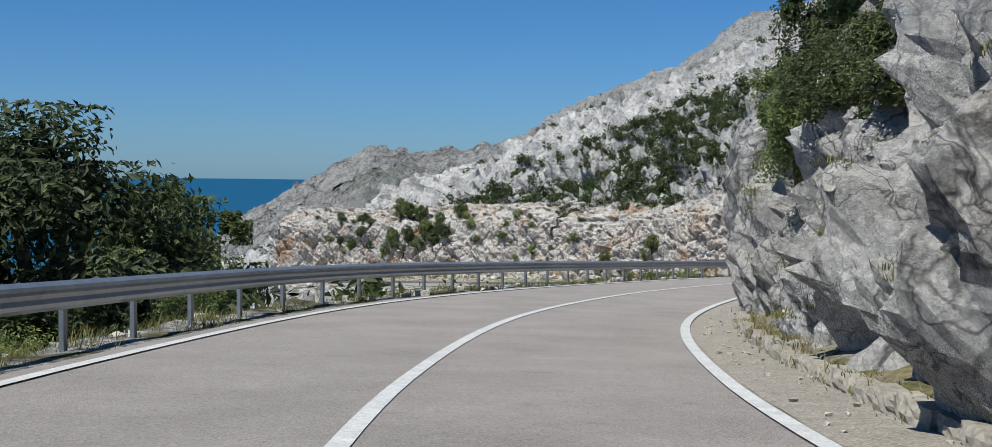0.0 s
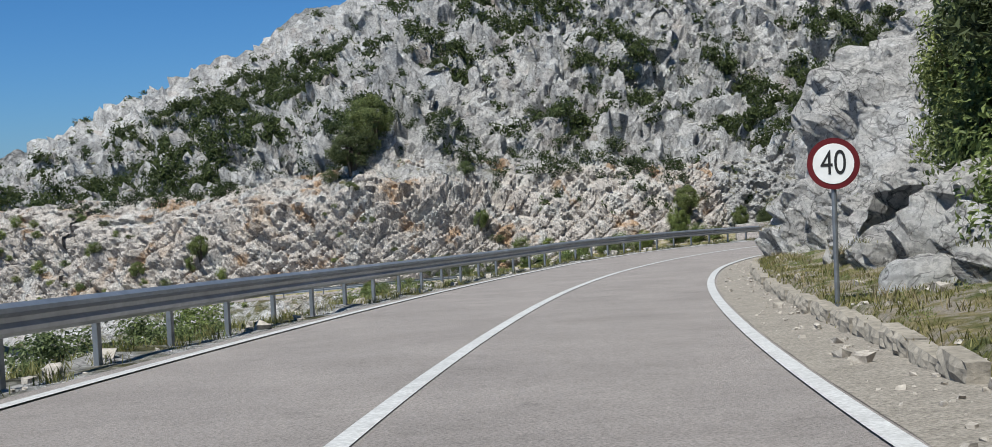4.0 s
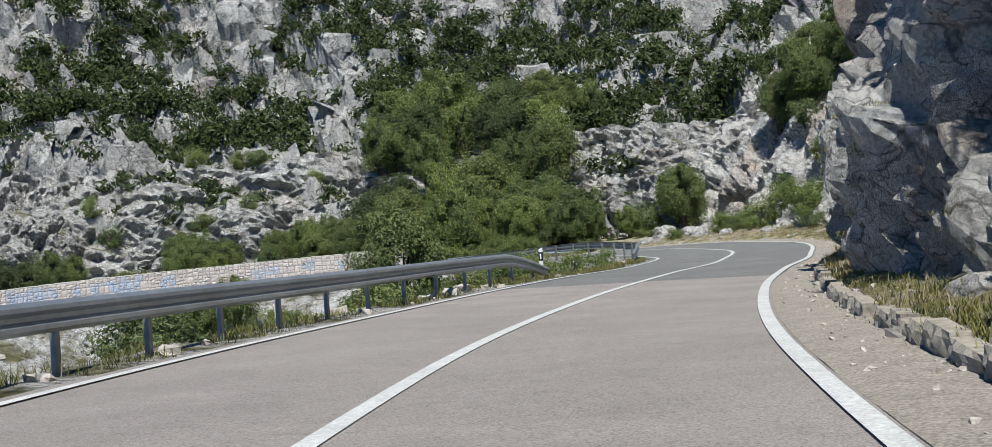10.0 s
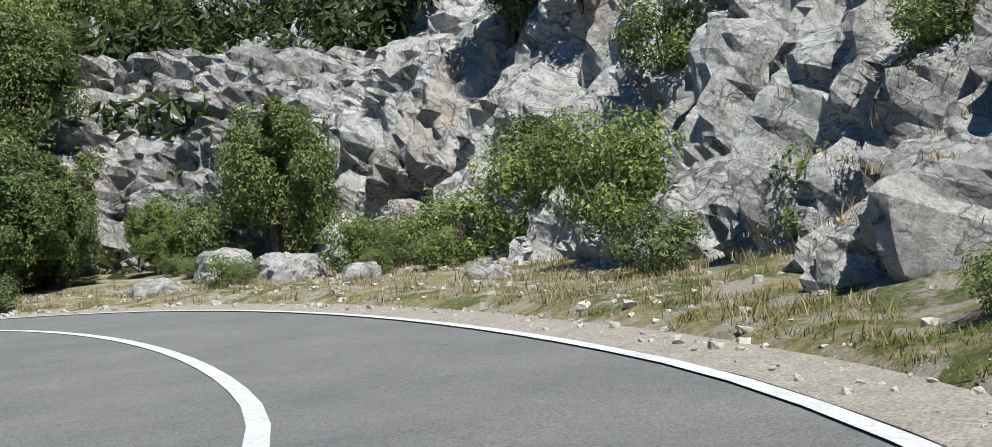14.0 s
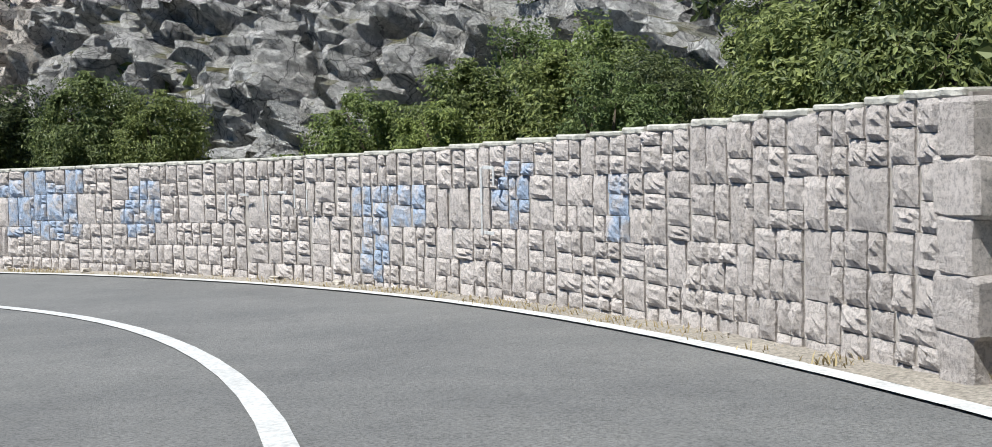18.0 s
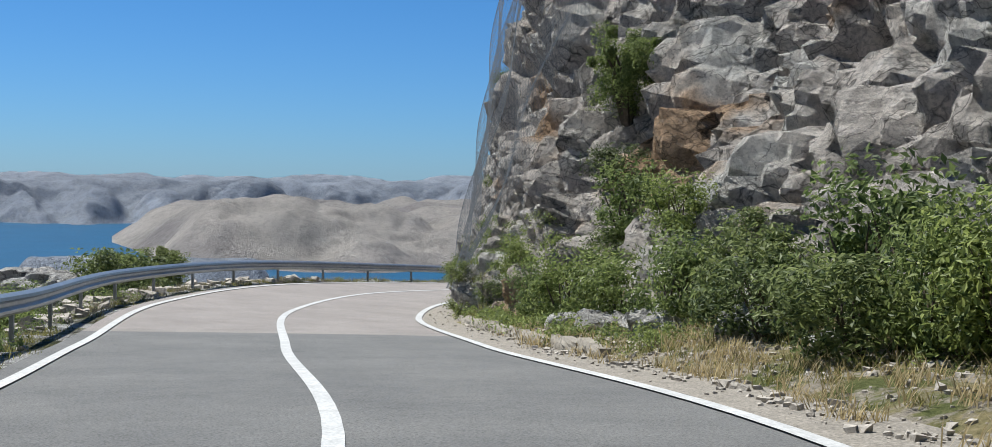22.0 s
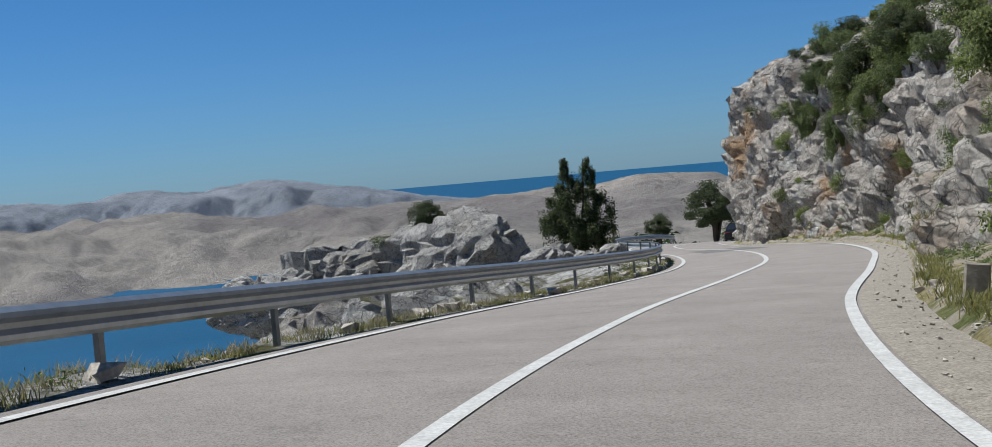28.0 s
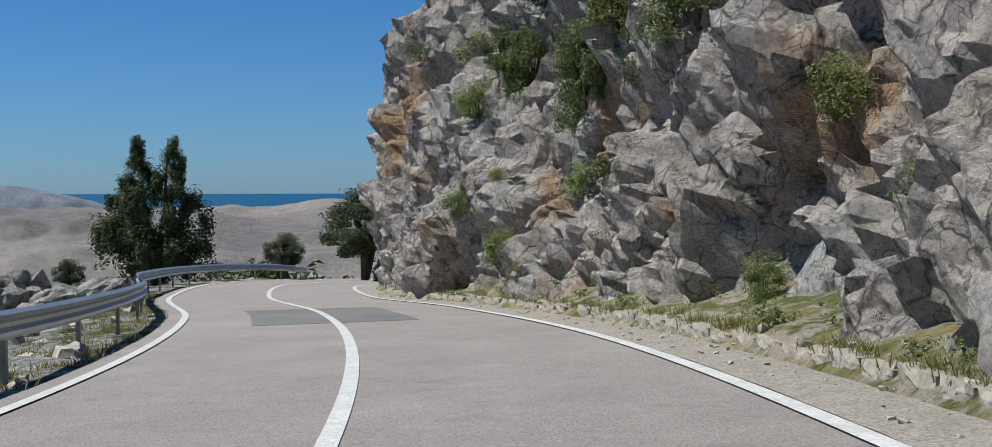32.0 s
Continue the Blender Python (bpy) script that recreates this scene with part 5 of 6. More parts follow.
# ---- twin cypress and the round trees past the bend ----
def cypress(spot, height, label):
    thing = tagged(new("tree"), label, "tree", "trees past the bend")
    thing.matrix_world = pose(spot[0], spot[1], spot[2], 0, 0, 58)
    bm = bmesh.new()
    tube(bm, [(0, 0, -0.6), (0.1, 0, height * 0.3)], [0.2, 0.15], 7)
    for x, h, k in ((-0.75, 1.0, 0.16), (0.75, 0.97, 0.15)):
        tube(bm, [(0.1, 0, height * 0.22), (x * 0.7, 0.05, height * 0.5), (x, 0, height * h * 0.95)], [0.13, 0.1, 0.03], 6)
    part("trunk", bm, bark, thing)
    q = np.random.RandomState(8)
    Vs, Fs = [], []
    base = 0
    for i in range(92):
        x = -0.95 if i % 2 else 0.95
        u = 0.06 + 0.94 * (i // 2 + q.rand() * 0.6) / 46
        wide = 2.7 * min(1.0, u / 0.16) * (1 - u) ** 0.85 + 0.06
        V, F = leaf_cloud(560, 7, 0.17, 100 + i, (1, 1, 1.7), 0.1, 0.32, 1.0)
        a = q.rand() * 6.28
        k = wide * (0.45 + 0.55 * q.rand())
        V = V * (0.26 + 0.5 * (1 - u)) * (0.7 + 0.5 * q.rand()) + np.array([x * (0.75 + 0.25 * u) + math.cos(a) * k, math.sin(a) * k, u * height * (0.93 if x < 0 else 0.9) + 0.35 * k])
        Vs.append(V)
        Fs.append(F + base)
        base += len(V)
    part("crown", mesh_of("crown", np.vstack(Vs), np.vstack(Fs), leaf_dark), leaf_dark, thing)
    return thing


cypress((-62.6, 231.0, -21.0), 8.7, "dark twin-topped cypress tree past the guard rail")
for x, y, z, kind, size in ((-58.8, 242.0, -20.4, "tree_c", 2.1), (-65.0, 240.5, -20.7, "tree_c", 1.1), (-68.5, 237.5, -21.0, "shrub_c", 1.2), (-40.8, 207.7, -16.6, "tree_c", 0.95), (-39.3, 209.2, -17.0, "shrub_c", 1.5), (-42.8, 205.5, -17.4, "shrub_c", 1.0), (-36.8, 211.5, -18.4, "shrub_c", 0.9), (-78.8, 233.0, -22.2, "tree_c", 0.9), (-56.8, 214.0, -20.5, "tree_c", 0.6)):
    put(kind, (x, y, z), size)


# ---- signs and markers ----
def delineator(spot, turn, label, band, tilt=0.0):
    thing = tagged(new("delineator"), label, "road marker", "delineator posts")
    thing.matrix_world = pose(spot[0], spot[1], spot[2], 0, tilt, math.degrees(turn))
    bm = bmesh.new()
    box(bm, (0.05, 0.12, 1.12), (0, 0, 0.40), 0.012)
    for v in bm.verts:
        if v.co.z > 0.9:
            v.co.z -= (v.co.y + 0.06) * 0.5
    part("body", bm, white_plastic, thing)
    bm = bmesh.new()
    box(bm, (0.056, 0.126, 0.26), (0, 0, 0.70), 0.008)
    stripe = part("band", bm, black_sheet, thing, "black sloping band")
    bm = bmesh.new()
    box(bm, (0.064, 0.05, 0.16), (0, 0, 0.70), 0.006)
    part("reflector", bm, red_sheet if band is red_sheet else white_plastic, stripe)
    return thing


delineator(Vector(at(36.6, -4.25, 0.1)), heading(36.6), "white delineator post with a dark red reflector in the grass", red_sheet, 4)
delineator(Vector(at(80.2, -4.3, 0.12)), heading(80), "white delineator post with a dark red reflector below the rock", red_sheet)
delineator(Vector(at(138.9, 4.3, -0.1)), heading(139), "white delineator post with a black band at the rail's end", black_sheet)
delineator(on_ground(228.5, 5.2), heading(228), "white delineator post with a black band behind the guard rail", black_sheet)


def speed_sign(spot, turn, label):
    thing = tagged(new("road_sign"), label, "road sign")
    thing.matrix_world = pose(spot[0], spot[1], spot[2], 0, 0, math.degrees(turn))
    bm = bmesh.new()
    tube(bm, [(0.03, 0, -0.3), (0.03, 0, 1.75)], [0.03, 0.03], 8)
    part("pole", bm, post_steel, thing)
    plate = None
    for name, radius, depth, x, mat in (("plate", 0.30, 0.012, -0.012, red_sheet), ("face", 0.235, 0.006, -0.021, white_plastic)):
        bm = bmesh.new()
        bmesh.ops.create_cone(bm, cap_ends=True, segments=32, radius1=radius, radius2=radius, depth=depth, matrix=Matrix.Translation((x, 0, 1.48)) @ Matrix.Rotation(math.pi / 2, 4, 'Y'))
        ob = part(name, bm, mat, plate or thing, "round red-bordered sheet" if name == "plate" else "white reflective face")
        plate = plate or ob
    text = bpy.data.curves.new("numerals", 'FONT')
    text.body, text.size, text.extrude, text.align_x, text.align_y = "40", 0.30, 0.002, 'CENTER', 'CENTER'
    holder = bpy.data.objects.new("numerals", text)
    scene.collection.objects.link(holder)
    bpy.context.view_layer.update()
    me = bpy.data.meshes.new_from_object(holder.evaluated_get(bpy.context.evaluated_depsgraph_get()))
    bpy.data.objects.remove(holder)
    me.materials.append(black_sheet)
    ob = part("numerals", me, black_sheet, plate, "black numerals")
    ob.matrix_local = Matrix.Translation((-0.027, 0, 1.48)) @ Matrix(((0, 0, -1, 0), (-1, 0, 0, 0), (0, 1.35, 0, 0), (0, 0, 0, 1)))
    return thing


speed_sign(Vector(at(55.2, -4.15, 0.29)), heading(55.2) - 0.05, "round white speed limit sign with red rim on pole")


def marker_stone(spot, size, turn, tilt, label):
    thing = tagged(new("marker_stone"), label, "marker stone", "concrete markers")
    thing.matrix_world = pose(spot[0], spot[1], spot[2], tilt, tilt * 0.5, math.degrees(turn))
    bm = bmesh.new()
    box(bm, size, (0, 0, size[2] / 2 - 0.08), 0.02)
    bmesh.ops.subdivide_edges(bm, edges=bm.edges[:], cuts=1, use_grid_fill=True)
    for v in bm.verts:
        v.co += 0.012 * noise.noise_vector(v.co * 9)
    part("block", bm, kerb_stone, thing)
    return thing


marker_stone(on_ground(40.2, -4.2), (0.16, 0.22, 0.62), heading(40), 2, "weathered concrete marker stone at the road's edge")
marker_stone(on_ground(40.2, -4.0), (0.5, 0.4, 0.16), heading(40), 3, "flat concrete footing slab in the grass")
for s, off, tilt in ((246.5, -4.35, 14), (252, -4.2, -10), (254.5, -4.15, 8), (257, -4.1, -14), (260, -4.1, 10), (279.5, -4.15, 8), (277.6, -4.3, -16)):
    marker_stone(on_ground(s, off), (0.10, 0.26, 0.5), heading(s), tilt, "small tilted concrete block below the rock net")


# ---- rock-fall net ----
def wire_net(s0, s1, height, label):
    thing = tagged(new("rock_net"), label, "net")
    thing.location = Vector(at(s0, -4.1, 0))
    V, F = [], []

    def wire(a, b, w):
        d = (b - a).normalized()
        u = d.orthogonal().normalized() * w
        k = d.cross(u).normalized() * w
        i = len(V)
        V.extend([a + u, a + k, a - u * 0.5 - k * 0.5, b + u, b + k, b - u * 0.5 - k * 0.5])
        F.extend([(i, i + 1, i + 4, i + 3), (i + 1, i + 2, i + 5, i + 4), (i + 2, i, i + 3, i + 5)])

    cell = 0.16
    ns, nz = int((s1 - s0) / cell), int(height / cell)

    def spot(i, j):
        s, z = s0 + i * cell, 0.7 + j * cell
        sag = 0.12 * math.sin(i * 0.31) + 0.10 * math.sin(j * 0.23 + i * 0.11)
        b, h, lean = face(s)
        return Vector(at(s, -(b - 0.55 + z * lean * 0.8) + sag, z)) - thing.location

    for i in range(0, ns):
        for j in range(0, nz):
            a = spot(i, j)
            wire(a, spot(i + (1 if j % 2 == 0 else -1) * 0.5, j + 1), 0.0035)
            if i < ns:
                wire(a, spot(i - (1 if j % 2 == 0 else -1) * 0.5, j + 1), 0.0035)
    part("mesh", mesh_of("mesh", [tuple(v) for v in V], F, post_steel), post_steel, thing)
    bm = bmesh.new()
    tube(bm, [spot(i, nz) for i in range(0, ns, 4)], [0.012] * len(range(0, ns, 4)), 5)
    part("cable", bm, post_steel, thing, "twisted steel cable")
    return thing


wire_net(243.5, 262, 9.5, "sagging steel wire rock-fall net over the cliff")


# ---- car ----
def car(s, off, label):
    thing = tagged(new("car"), label, "car")
    x, y, z = at(s, off)
    thing.matrix_world = pose(x, y, z, 0, 0, math.degrees(heading(s)))
    paint = material("car_paint", plain_look((0.02, 0.022, 0.027), 0.2, 0.3, 0.1, 3))
    glass = material("car_glass", plain_look((0.02, 0.025, 0.03), 0.08, 0.0, 0.1, 3))
    rubber = material("rubber", plain_look((0.02, 0.02, 0.02), 0.9, 0.0, 0.2, 12))
    lamp = material("tail_lamp", plain_look((0.25, 0.01, 0.01), 0.25, 0.0, 0.1, 12))

    def loft(sections, mat, name):
        bm = bmesh.new()
        rings = []
        for x, w, z0, z1, t in sections:
            rings.append([bm.verts.new((x, yy, zz)) for yy, zz in ((-w, z0), (-w * 1.02, (z0 + z1) / 2), (-w * t, z1), (w * t, z1), (w * 1.02, (z0 + z1) / 2), (w, z0))])
        for a, b in zip(rings, rings[1:]):
            for k in range(6):
                bm.faces.new((a[k], a[(k + 1) % 6], b[(k + 1) % 6], b[k]))
        bm.faces.new(rings[0][::-1])
        bm.faces.new(rings[-1])
        bmesh.ops.bevel(bm, geom=bm.edges[:], offset=0.03, segments=2, affect='EDGES')
        return part(name, bm, mat, thing)

    body = loft([(-2.15, 0.80, 0.30, 0.80, 0.85), (-1.95, 0.88, 0.24, 0.95, 0.9), (-1.2, 0.9, 0.2, 0.97, 0.92), (0.9, 0.9, 0.2, 0.93, 0.92), (1.8, 0.87, 0.22, 0.80, 0.88), (2.15, 0.75, 0.3, 0.62, 0.85)], paint, "body")
    loft([(-1.75, 0.74, 0.93, 1.02, 0.9), (-1.15, 0.76, 0.93, 1.42, 0.78), (0.1, 0.76, 0.93, 1.46, 0.78), (1.05, 0.76, 0.9, 0.98, 0.9)], glass, "cabin")
    for x in (-1.35, 1.35):
        for yy in (-0.82, 0.82):
            bm = bmesh.new()
            bmesh.ops.create_cone(bm, cap_ends=True, segments=24, radius1=0.32, radius2=0.32, depth=0.2, matrix=Matrix.Translation((x, yy, 0.32)) @ Matrix.Rotation(math.pi / 2, 4, 'X'))
            wheel = part("wheel", bm, rubber, thing)
            bm = bmesh.new()
            bmesh.ops.create_cone(bm, cap_ends=True, segments=18, radius1=0.2, radius2=0.17, depth=0.22, matrix=Matrix.Translation((x, yy, 0.32)) @ Matrix.Rotation(math.pi / 2, 4, 'X'))
            part("rim", bm, galvanised, wheel)
    for yy in (-0.62, 0.62):
        bm = bmesh.new()
        box(bm, (0.08, 0.34, 0.14), (-2.08, yy, 0.78), 0.02)
        part("tail_light", bm, lamp, body)
    bm = bmesh.new()
    box(bm, (0.02, 0.5, 0.11), (-2.17, 0, 0.55), 0.004)
    part("number_plate", bm, white_plastic, body, "blank white plate")


car(371, -1.5, "dark grey saloon car driving away round the bend")

# ---- overhead cable at the start ----
cable = tagged(new("overhead_cable"), "thin black overhead cable across the valley", "cable")
bm = bmesh.new()
ends = (Vector((-40, 52, 14)), Vector((-8, 95, 26)))
tube(bm, [ends[0].lerp(ends[1], k / 12) - Vector((0, 0, 0.8 * math.sin(math.pi * k / 12))) for k in range(13)], [0.012] * 13, 4)
part("wire", bm, black_sheet, cable)

# ---- scrub, woods, grass, gravel: uncountable ----
q = np.random.RandomState(33)


def scatter_leaves(name, spots, sizes, per, leaf, mat, label, category, lift=0.5, squash=0.75, seed=0):
    templates = [leaf_cloud(per, max(5, per // 14), leaf, 200 + seed + k, (1, 1, squash), 0.3, 0.3) for k in range(6)]
    Vs, Fs, base = [], [], 0
    for i, (p, z) in enumerate(zip(spots, sizes)):
        V, F = templates[i % 6]
        a = q.rand() * 6.28
        c, s_ = math.cos(a), math.sin(a)
        W = V @ np.array([[c, s_, 0], [-s_, c, 0], [0, 0, 1]]) * z + np.array(p) + np.array([0, 0, lift * z])
        Vs.append(W)
        Fs.append(F + base)
        base += len(V)
    return tagged(new(name, mesh_of(name, np.vstack(Vs), np.vstack(Fs), mat)), label, category, kind="stuff")


THICKETS = [(22, 306, 14), (33, 289, 11), (49, 300, 12), (54, 285, 11), (20, 257, 10), (25, 208, 6), (33, 228, 9), (29, 240, 7), (85, 303, 10), (83, 247, 8), (42, 195, 5), (70, 199, 5),
            (127, 190, 9), (149, 206, 8), (129, 175, 8), (157, 188, 10), (163, 176, 11), (160, 165, 9), (140, 160, 12), (150, 190, 12), (118, 190, 9), (112, 200, 8), (125, 200, 9), (138, 182, 11), (132, 150, 10), (121, 216, 6), (129, 222, 8), (99, 197, 5), (105, 216, 6), (110, 180, 6), (135, 168, 9), (146, 172, 9), (62, 222, 6), (88, 220, 6), (45, 262, 9),
            (-5, 226, 8), (6, 236, 8), (15, 222, 6), (-18, 240, 9), (0, 262, 8)]
patch = np.full(len(HILL), -1.0)
for x, y, wide in THICKETS:
    d = np.hypot(HILL[:, 0] - x, (HILL[:, 1] - y) * 0.8)
    patch = np.maximum(patch, 1 - d / wide)
cover = patch * 1.2 + 0.9 * fbm(HILL / 7, 4, 77)
ok = np.where((cover > 0.12) & (hill_d > 11) & (hill_side < 0))[0]
pick = q.choice(ok, min(2700, len(ok)), replace=False)
scatter_leaves("scrub", HILL[pick], q.uniform(0.7, 1.9, len(pick)), 200, 0.17, leaf_far, "thickets of dark green scrub in the mountainside's furrows", "shrub")
pick = q.choice(np.where((hill_d > 12) & (hill_side < 0))[0], 2600, replace=False)
scatter_leaves("scrub", HILL[pick], 0.5 + 1.2 * q.rand(len(pick)) ** 2, 90, 0.2, leaf_far, "small bushes in the cracks of the mountainside", "shrub", seed=10)
wx, wy = q.uniform(-125, 95, 900), q.uniform(232, 425, 900)
wz = np.array([drop(x, y)[0] for x, y in zip(wx, wy)])
keep = (fbm(np.stack([wx, wy, wz], 1) / 22, 3, 88) > 0.0) & (wz > -60)
scatter_leaves("scrub", np.stack([wx, wy, wz], 1)[keep], q.uniform(0.8, 2.0, keep.sum()), 90, 0.2, leaf_far, "dark scrub on the distant spur", "shrub", seed=20)


def scrub_along(s0, s1, off0, off1, n, lo, hi, label, seed):
    s, o = q.uniform(s0, s1, n), q.uniform(off0, off1, n)
    base = at(s, o)
    base[:, 2] = [drop(x, y, z + 40)[0] for x, y, z in base]
    scatter_leaves("scrub", base, q.uniform(lo, hi, n), 200, 0.13, leaf_far, label, "shrub", 0.4, 0.8, seed)


scrub_along(214, 305, -22, -12, 230, 0.5, 1.3, "dark scrub on the ledges above the road", 90)
scrub_along(10, 134, 7, 26, 340, 0.7, 1.8, "dark scrub in the gully below the guard rail", 100)


def tufts(name, s, off, z_up, mat, label, blades=12, tall=(0.05, 0.14), lean=0.8):
    tall = (tall[0] * 0.6, tall[1] * 0.6)
    blades = blades * 2
    base = at(s, off)
    base[:, 2] = [drop(x, y, z + (0.42 if o > 0 or -3.9 < o < -3.4 else 2.5))[0] for (x, y, z), o in zip(base, np.broadcast_to(off, len(base)))]
    n = len(base)
    k = np.repeat(np.arange(n), blades)
    m = n * blades
    root = base[k] + np.stack([q.normal(size=m) * 0.10, q.normal(size=m) * 0.10, np.full(m, -0.015)], 1)
    h = q.uniform(tall[0], tall[1], m) * (0.6 + 0.8 * q.rand(n))[k]
    a = q.rand(m) * 6.28
    tip = root + np.stack([np.cos(a) * h * lean, np.sin(a) * h * lean, h], 1)
    mid = (root + tip) / 2 + np.stack([0 * h, 0 * h, h * 0.16], 1)
    w = np.stack([-np.sin(a), np.cos(a), 0 * a], 1) * 0.0055
    V = np.stack([root - w, root + w, mid + w * 0.8, tip, mid - w * 0.8], 1).reshape(-1, 3)
    i = np.arange(m)[:, None] * 5
    F = np.hstack([i, i + 1, i + 2, i + 4])
    T = np.hstack([i + 4, i + 2, i + 3])
    me = bpy.data.meshes.new(name)
    me.from_pydata(V.tolist(), [], F.tolist() + T.tolist())
    me.materials.append(mat)
    return tagged(new(name, me), label, "grass", kind="stuff")


def stations(n, s0, s1):
    return q.uniform(s0, s1, n)


def bank(n, s0, s1, lo=0.0, hi=1.0):
    s = stations(n, s0, s1)
    return s, -(4.0 + q.uniform(lo, hi, n) * np.maximum(face(s)[0] - 4.0, 0.1))


s, o = bank(2400, 0, 165)
tufts("grass", s, o, 0, grass_green, "tufts of green grass on the bank below the rock", 14)
s, o = bank(380, 0, 175)
tufts("grass", s, o, 0, grass_dry, "tufts of dry yellow grass on the bank", 12, (0.1, 0.3))
s, o = bank(700, 212, 345)
tufts("grass", s, o, 0, grass_green, "tufts of green grass below the cliff", 14, (0.1, 0.28))
s = stations(500, 177, 187)
tufts("grass", s, -q.uniform(3.5, 5.2, 500), 0, grass_dry, "dry brown grass under the sky-tinted guard rail", 12, (0.1, 0.3))
s = stations(500, 158, 182)
tufts("grass", s, -q.uniform(4.2, 9.5, 500), 0, grass_dry, "dry straw-coloured grass on the stony shoulder", 12, (0.1, 0.28))
s = stations(260, 212, 236)
tufts("grass", s, -q.uniform(3.6, 6.0, 260), 0, grass_dry, "dry grass along the gravel verge", 14, (0.12, 0.35))
s = stations(700, 134, 158)
tufts("grass", s, q.uniform(3.7, 5.6, 700), 0, grass_green, "green grass inside the bend", 14, (0.1, 0.3))
s = stations(90, 186.5, 212)
tufts("grass", s, -q.uniform(3.12, 3.25, 90), 0, grass_dry, "dry weeds at the foot of the wall", 10, (0.04, 0.12))
s = stations(1300, 2, 134)
tufts("grass", s, q.uniform(3.75, 6.2, 1300), 0, grass_green, "grass tufts under the guard rail", 14, (0.1, 0.32))
s = stations(1300, 212, 342)
tufts("grass", s, q.uniform(3.65, 5.6, 1300), 0, grass_green, "green tufts under the guard rail above the sea", 14, (0.06, 0.2))
s = stations(500, 240, 300)
tufts("grass", s, q.uniform(3.9, 5.6, 500), 0, grass_dry, "pale dry grass above the sea", 14, (0.1, 0.32))


def pebbles(name, s, off, sizes, mat, label):
    base = at(s, off)
    base[:, 2] = [drop(x, y, z + (0.42 if o > 0 or -3.9 < o < -3.4 else 2.5))[0] for (x, y, z), o in zip(base, np.broadcast_to(off, len(base)))]
    corner = np.array([(1, 1, 0.7), (-1, 1, 0.6), (-1, -1, 0.8), (1, -1, 0.5), (1.1, 1, -0.6), (-1, 1.1, -0.6), (-1.1, -1, -0.6), (1, -1.1, -0.6)]) * 0.6
    quads = np.array([(0, 1, 2, 3), (4, 7, 6, 5), (0, 4, 5, 1), (1, 5, 6, 2), (2, 6, 7, 3), (3, 7, 4, 0)])
    n = len(base)
    a = q.rand(n) * 6.28
    V = corner[None] * (1 + 0.35 * q.normal(size=(n, 8, 3))) * sizes[:, None, None]
    c, s_ = np.cos(a)[:, None], np.sin(a)[:, None]
    V = np.stack([V[:, :, 0] * c - V[:, :, 1] * s_, V[:, :, 0] * s_ + V[:, :, 1] * c, V[:, :, 2]], 2) + base[:, None] + np.array([0, 0, 0.25]) * sizes[:, None, None]
    F = quads[None] + 8 * np.arange(n)[:, None, None]
    return tagged(new(name, mesh_of(name, V.reshape(-1, 3), F.reshape(-1, 4), mat)), label, "gravel", kind="stuff")


s = stations(5000, 0, 345)
pebbles("gravel", s, -q.uniform(3.2, 4.3, 5000), 0.008 + 0.035 * q.rand(5000) ** 3, gravel_ground, "fine loose grit along the road's edge")


def ground_cover(s0, s1, off0, off1, n, lo, hi, mat, label, seed):
    s, o = stations(n, s0, s1), q.uniform(off0, off1, n)
    base = at(s, o)
    base[:, 2] = [drop(x, y, z + (0.42 if b > 0 else 2.5))[0] for (x, y, z), b in zip(base, o)]
    scatter_leaves("ground_cover", base, q.uniform(lo, hi, n), 90, 0.10, mat, label, "plant", 0.2, 0.6, seed)


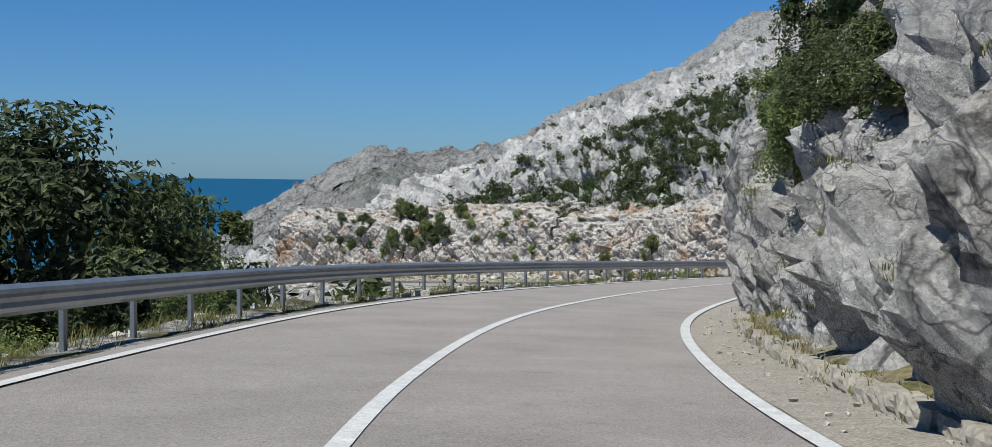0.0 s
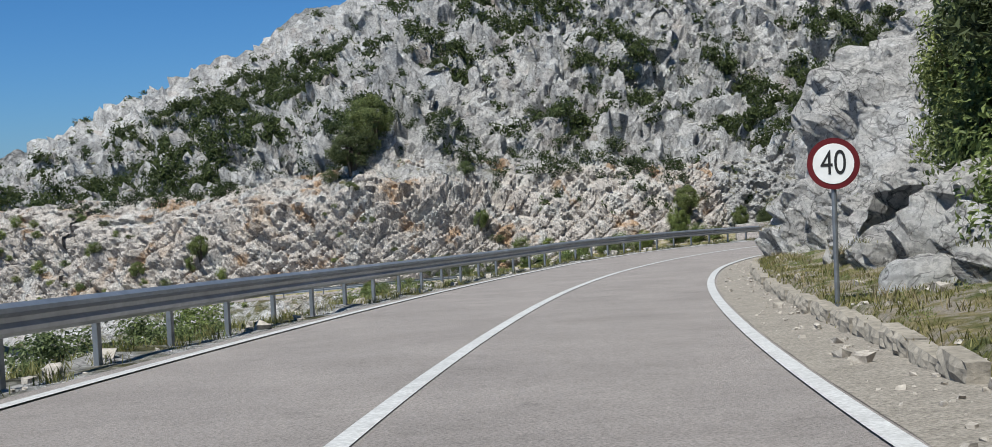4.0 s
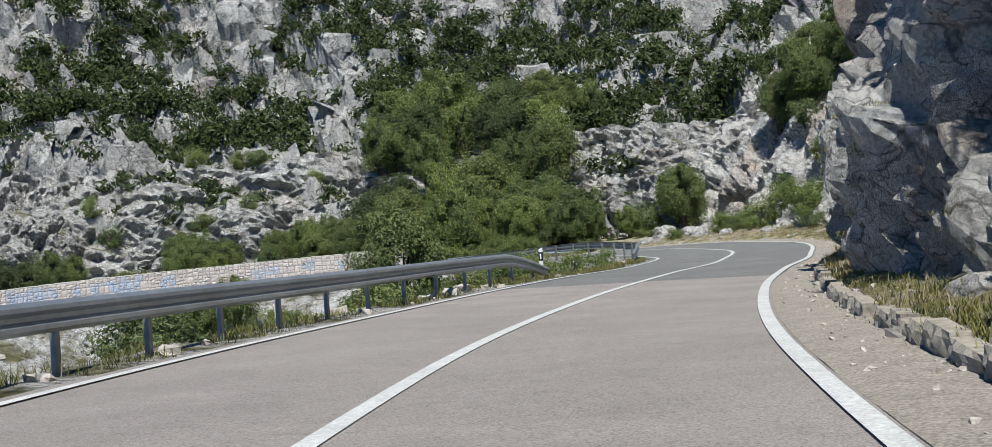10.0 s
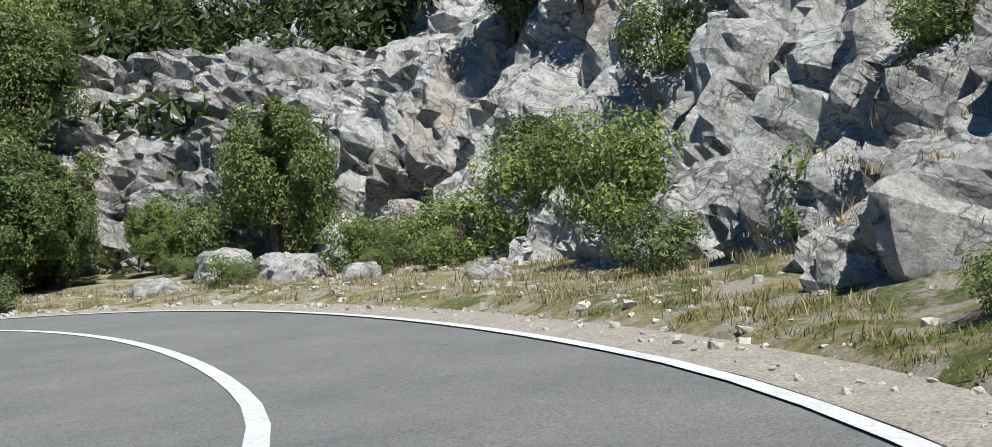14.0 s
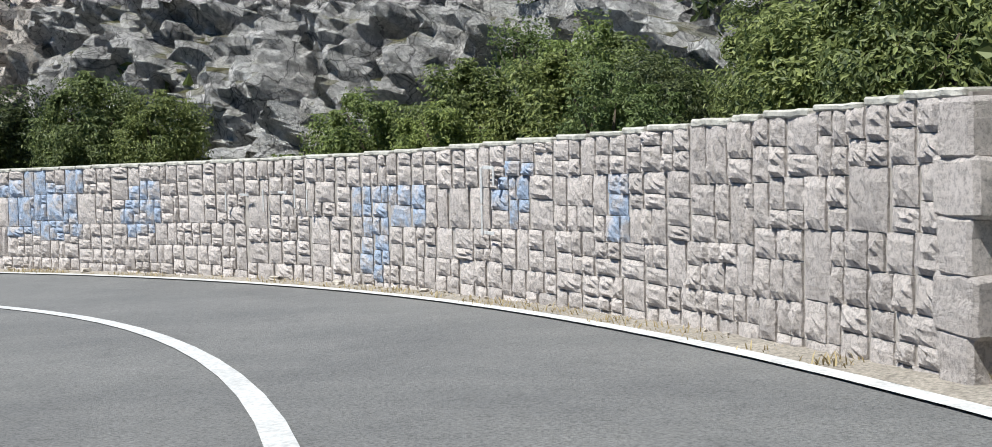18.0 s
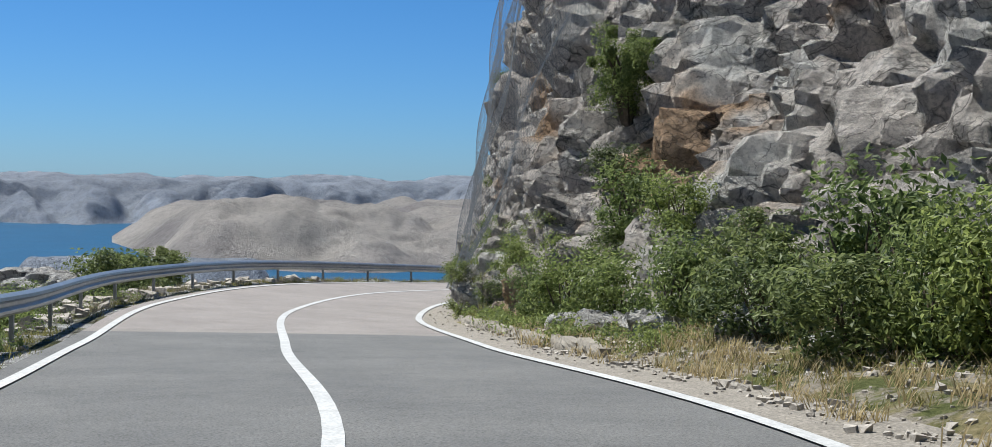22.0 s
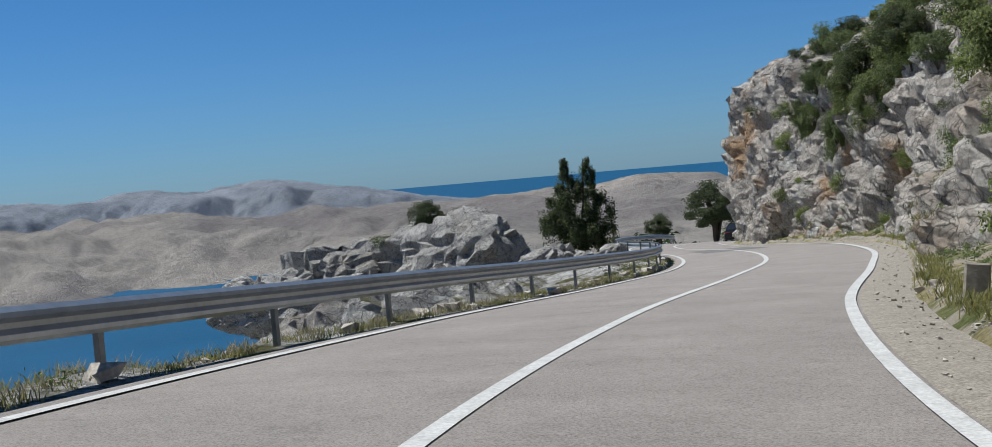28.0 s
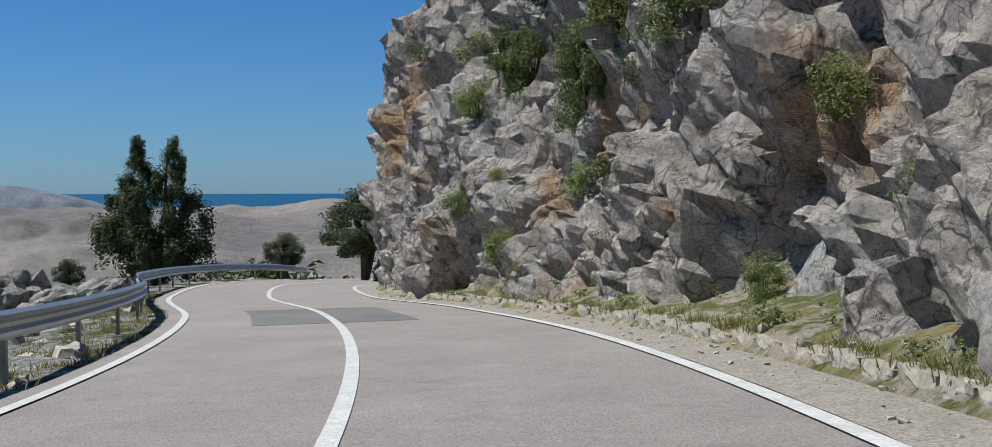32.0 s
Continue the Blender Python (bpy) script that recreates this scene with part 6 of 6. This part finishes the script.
ground_cover(212, 250, 4.1, 6.5, 170, 0.15, 0.42, leaf_bright, "low green plants creeping under the guard rail", 30)
ground_cover(262, 342, 3.9, 5.4, 160, 0.08, 0.22, leaf_oak, "small green plants along the edge above the sea", 40)
ground_cover(228, 262, -5.8, -4.0, 420, 0.15, 0.42, leaf_bright, "green plants covering the bank below the net", 50)
ground_cover(284, 345, -5.0, -4.1, 170, 0.10, 0.28, leaf_bright, "green weeds at the foot of the cliff", 60)
ground_cover(2, 134, 4.2, 7.0, 240, 0.15, 0.45, leaf_oak, "green plants among stones under the guard rail", 70)
ground_cover(2, 178, -6.0, -4.15, 240, 0.06, 0.16, leaf_bright, "small green weeds on the grassy bank", 80)
s, o = bank(1500, 0, 345, -0.4, 0.8)
o = np.minimum(o, -3.3)
pebbles("gravel", s, o, 0.02 + 0.09 * q.rand(1500) ** 3, gravel_ground, "loose pale stones on the verge")
s = stations(900, 158, 183)
pebbles("gravel", s, -q.uniform(3.4, 10, 900), 0.015 + 0.08 * q.rand(900) ** 3, gravel_ground, "loose stones and rubble on the wide shoulder")
s = stations(900, 213, 232)
pebbles("gravel", s, -q.uniform(3.4, 5.6, 900), 0.015 + 0.05 * q.rand(900) ** 2, gravel_ground, "pale gravel beyond the wall")
s = stations(1500, 0, 345)
pebbles("gravel", s, q.uniform(3.7, 6.5, 1500), 0.03 + 0.2 * q.rand(1500) ** 3, gravel_ground, "broken stones behind the guard rail")

s = stations(1100, 236, 264)
pebbles("gravel", s, q.uniform(4.0, 6.8, 1100), 0.03 + 0.22 * q.rand(1100) ** 2.5, gravel_ground, "pale rubble heaped behind the guard rail")

# ---- kerb stones, last ----
kerb = tagged(new("kerb"), "low broken kerb of rough pale stones along the verge", "kerb", kind="structure")
kerb_blocks = []
for k in range(8):
    me = rough_block(50 + k)
    me.materials.append(kerb_stone)
    kerb_blocks.append(me)
s = 4.0
q2 = random.Random(9)
laid = 0
while s < 345 and laid < 300:
    w = q2.uniform(0.5, 0.95)
    if (s < 150 or 229 < s < 243 or s > 286) and q2.random() < 0.93:
        ob = new("kerb_stone", q2.choice(kerb_blocks))
        ob.parent = kerb
        d = heading(s + w / 2)
        x, y, z = at(s + w / 2, -3.9 - q2.uniform(-0.03, 0.03), 0.05 + q2.uniform(-0.04, 0.03))
        ob.matrix_local = Matrix.Translation((x, y, z)) @ Matrix.Rotation(d, 4, 'Z') @ Matrix.Diagonal((w - 0.025, 1.6, q2.uniform(0.2, 0.26), 1))
        laid += 1
    s += w
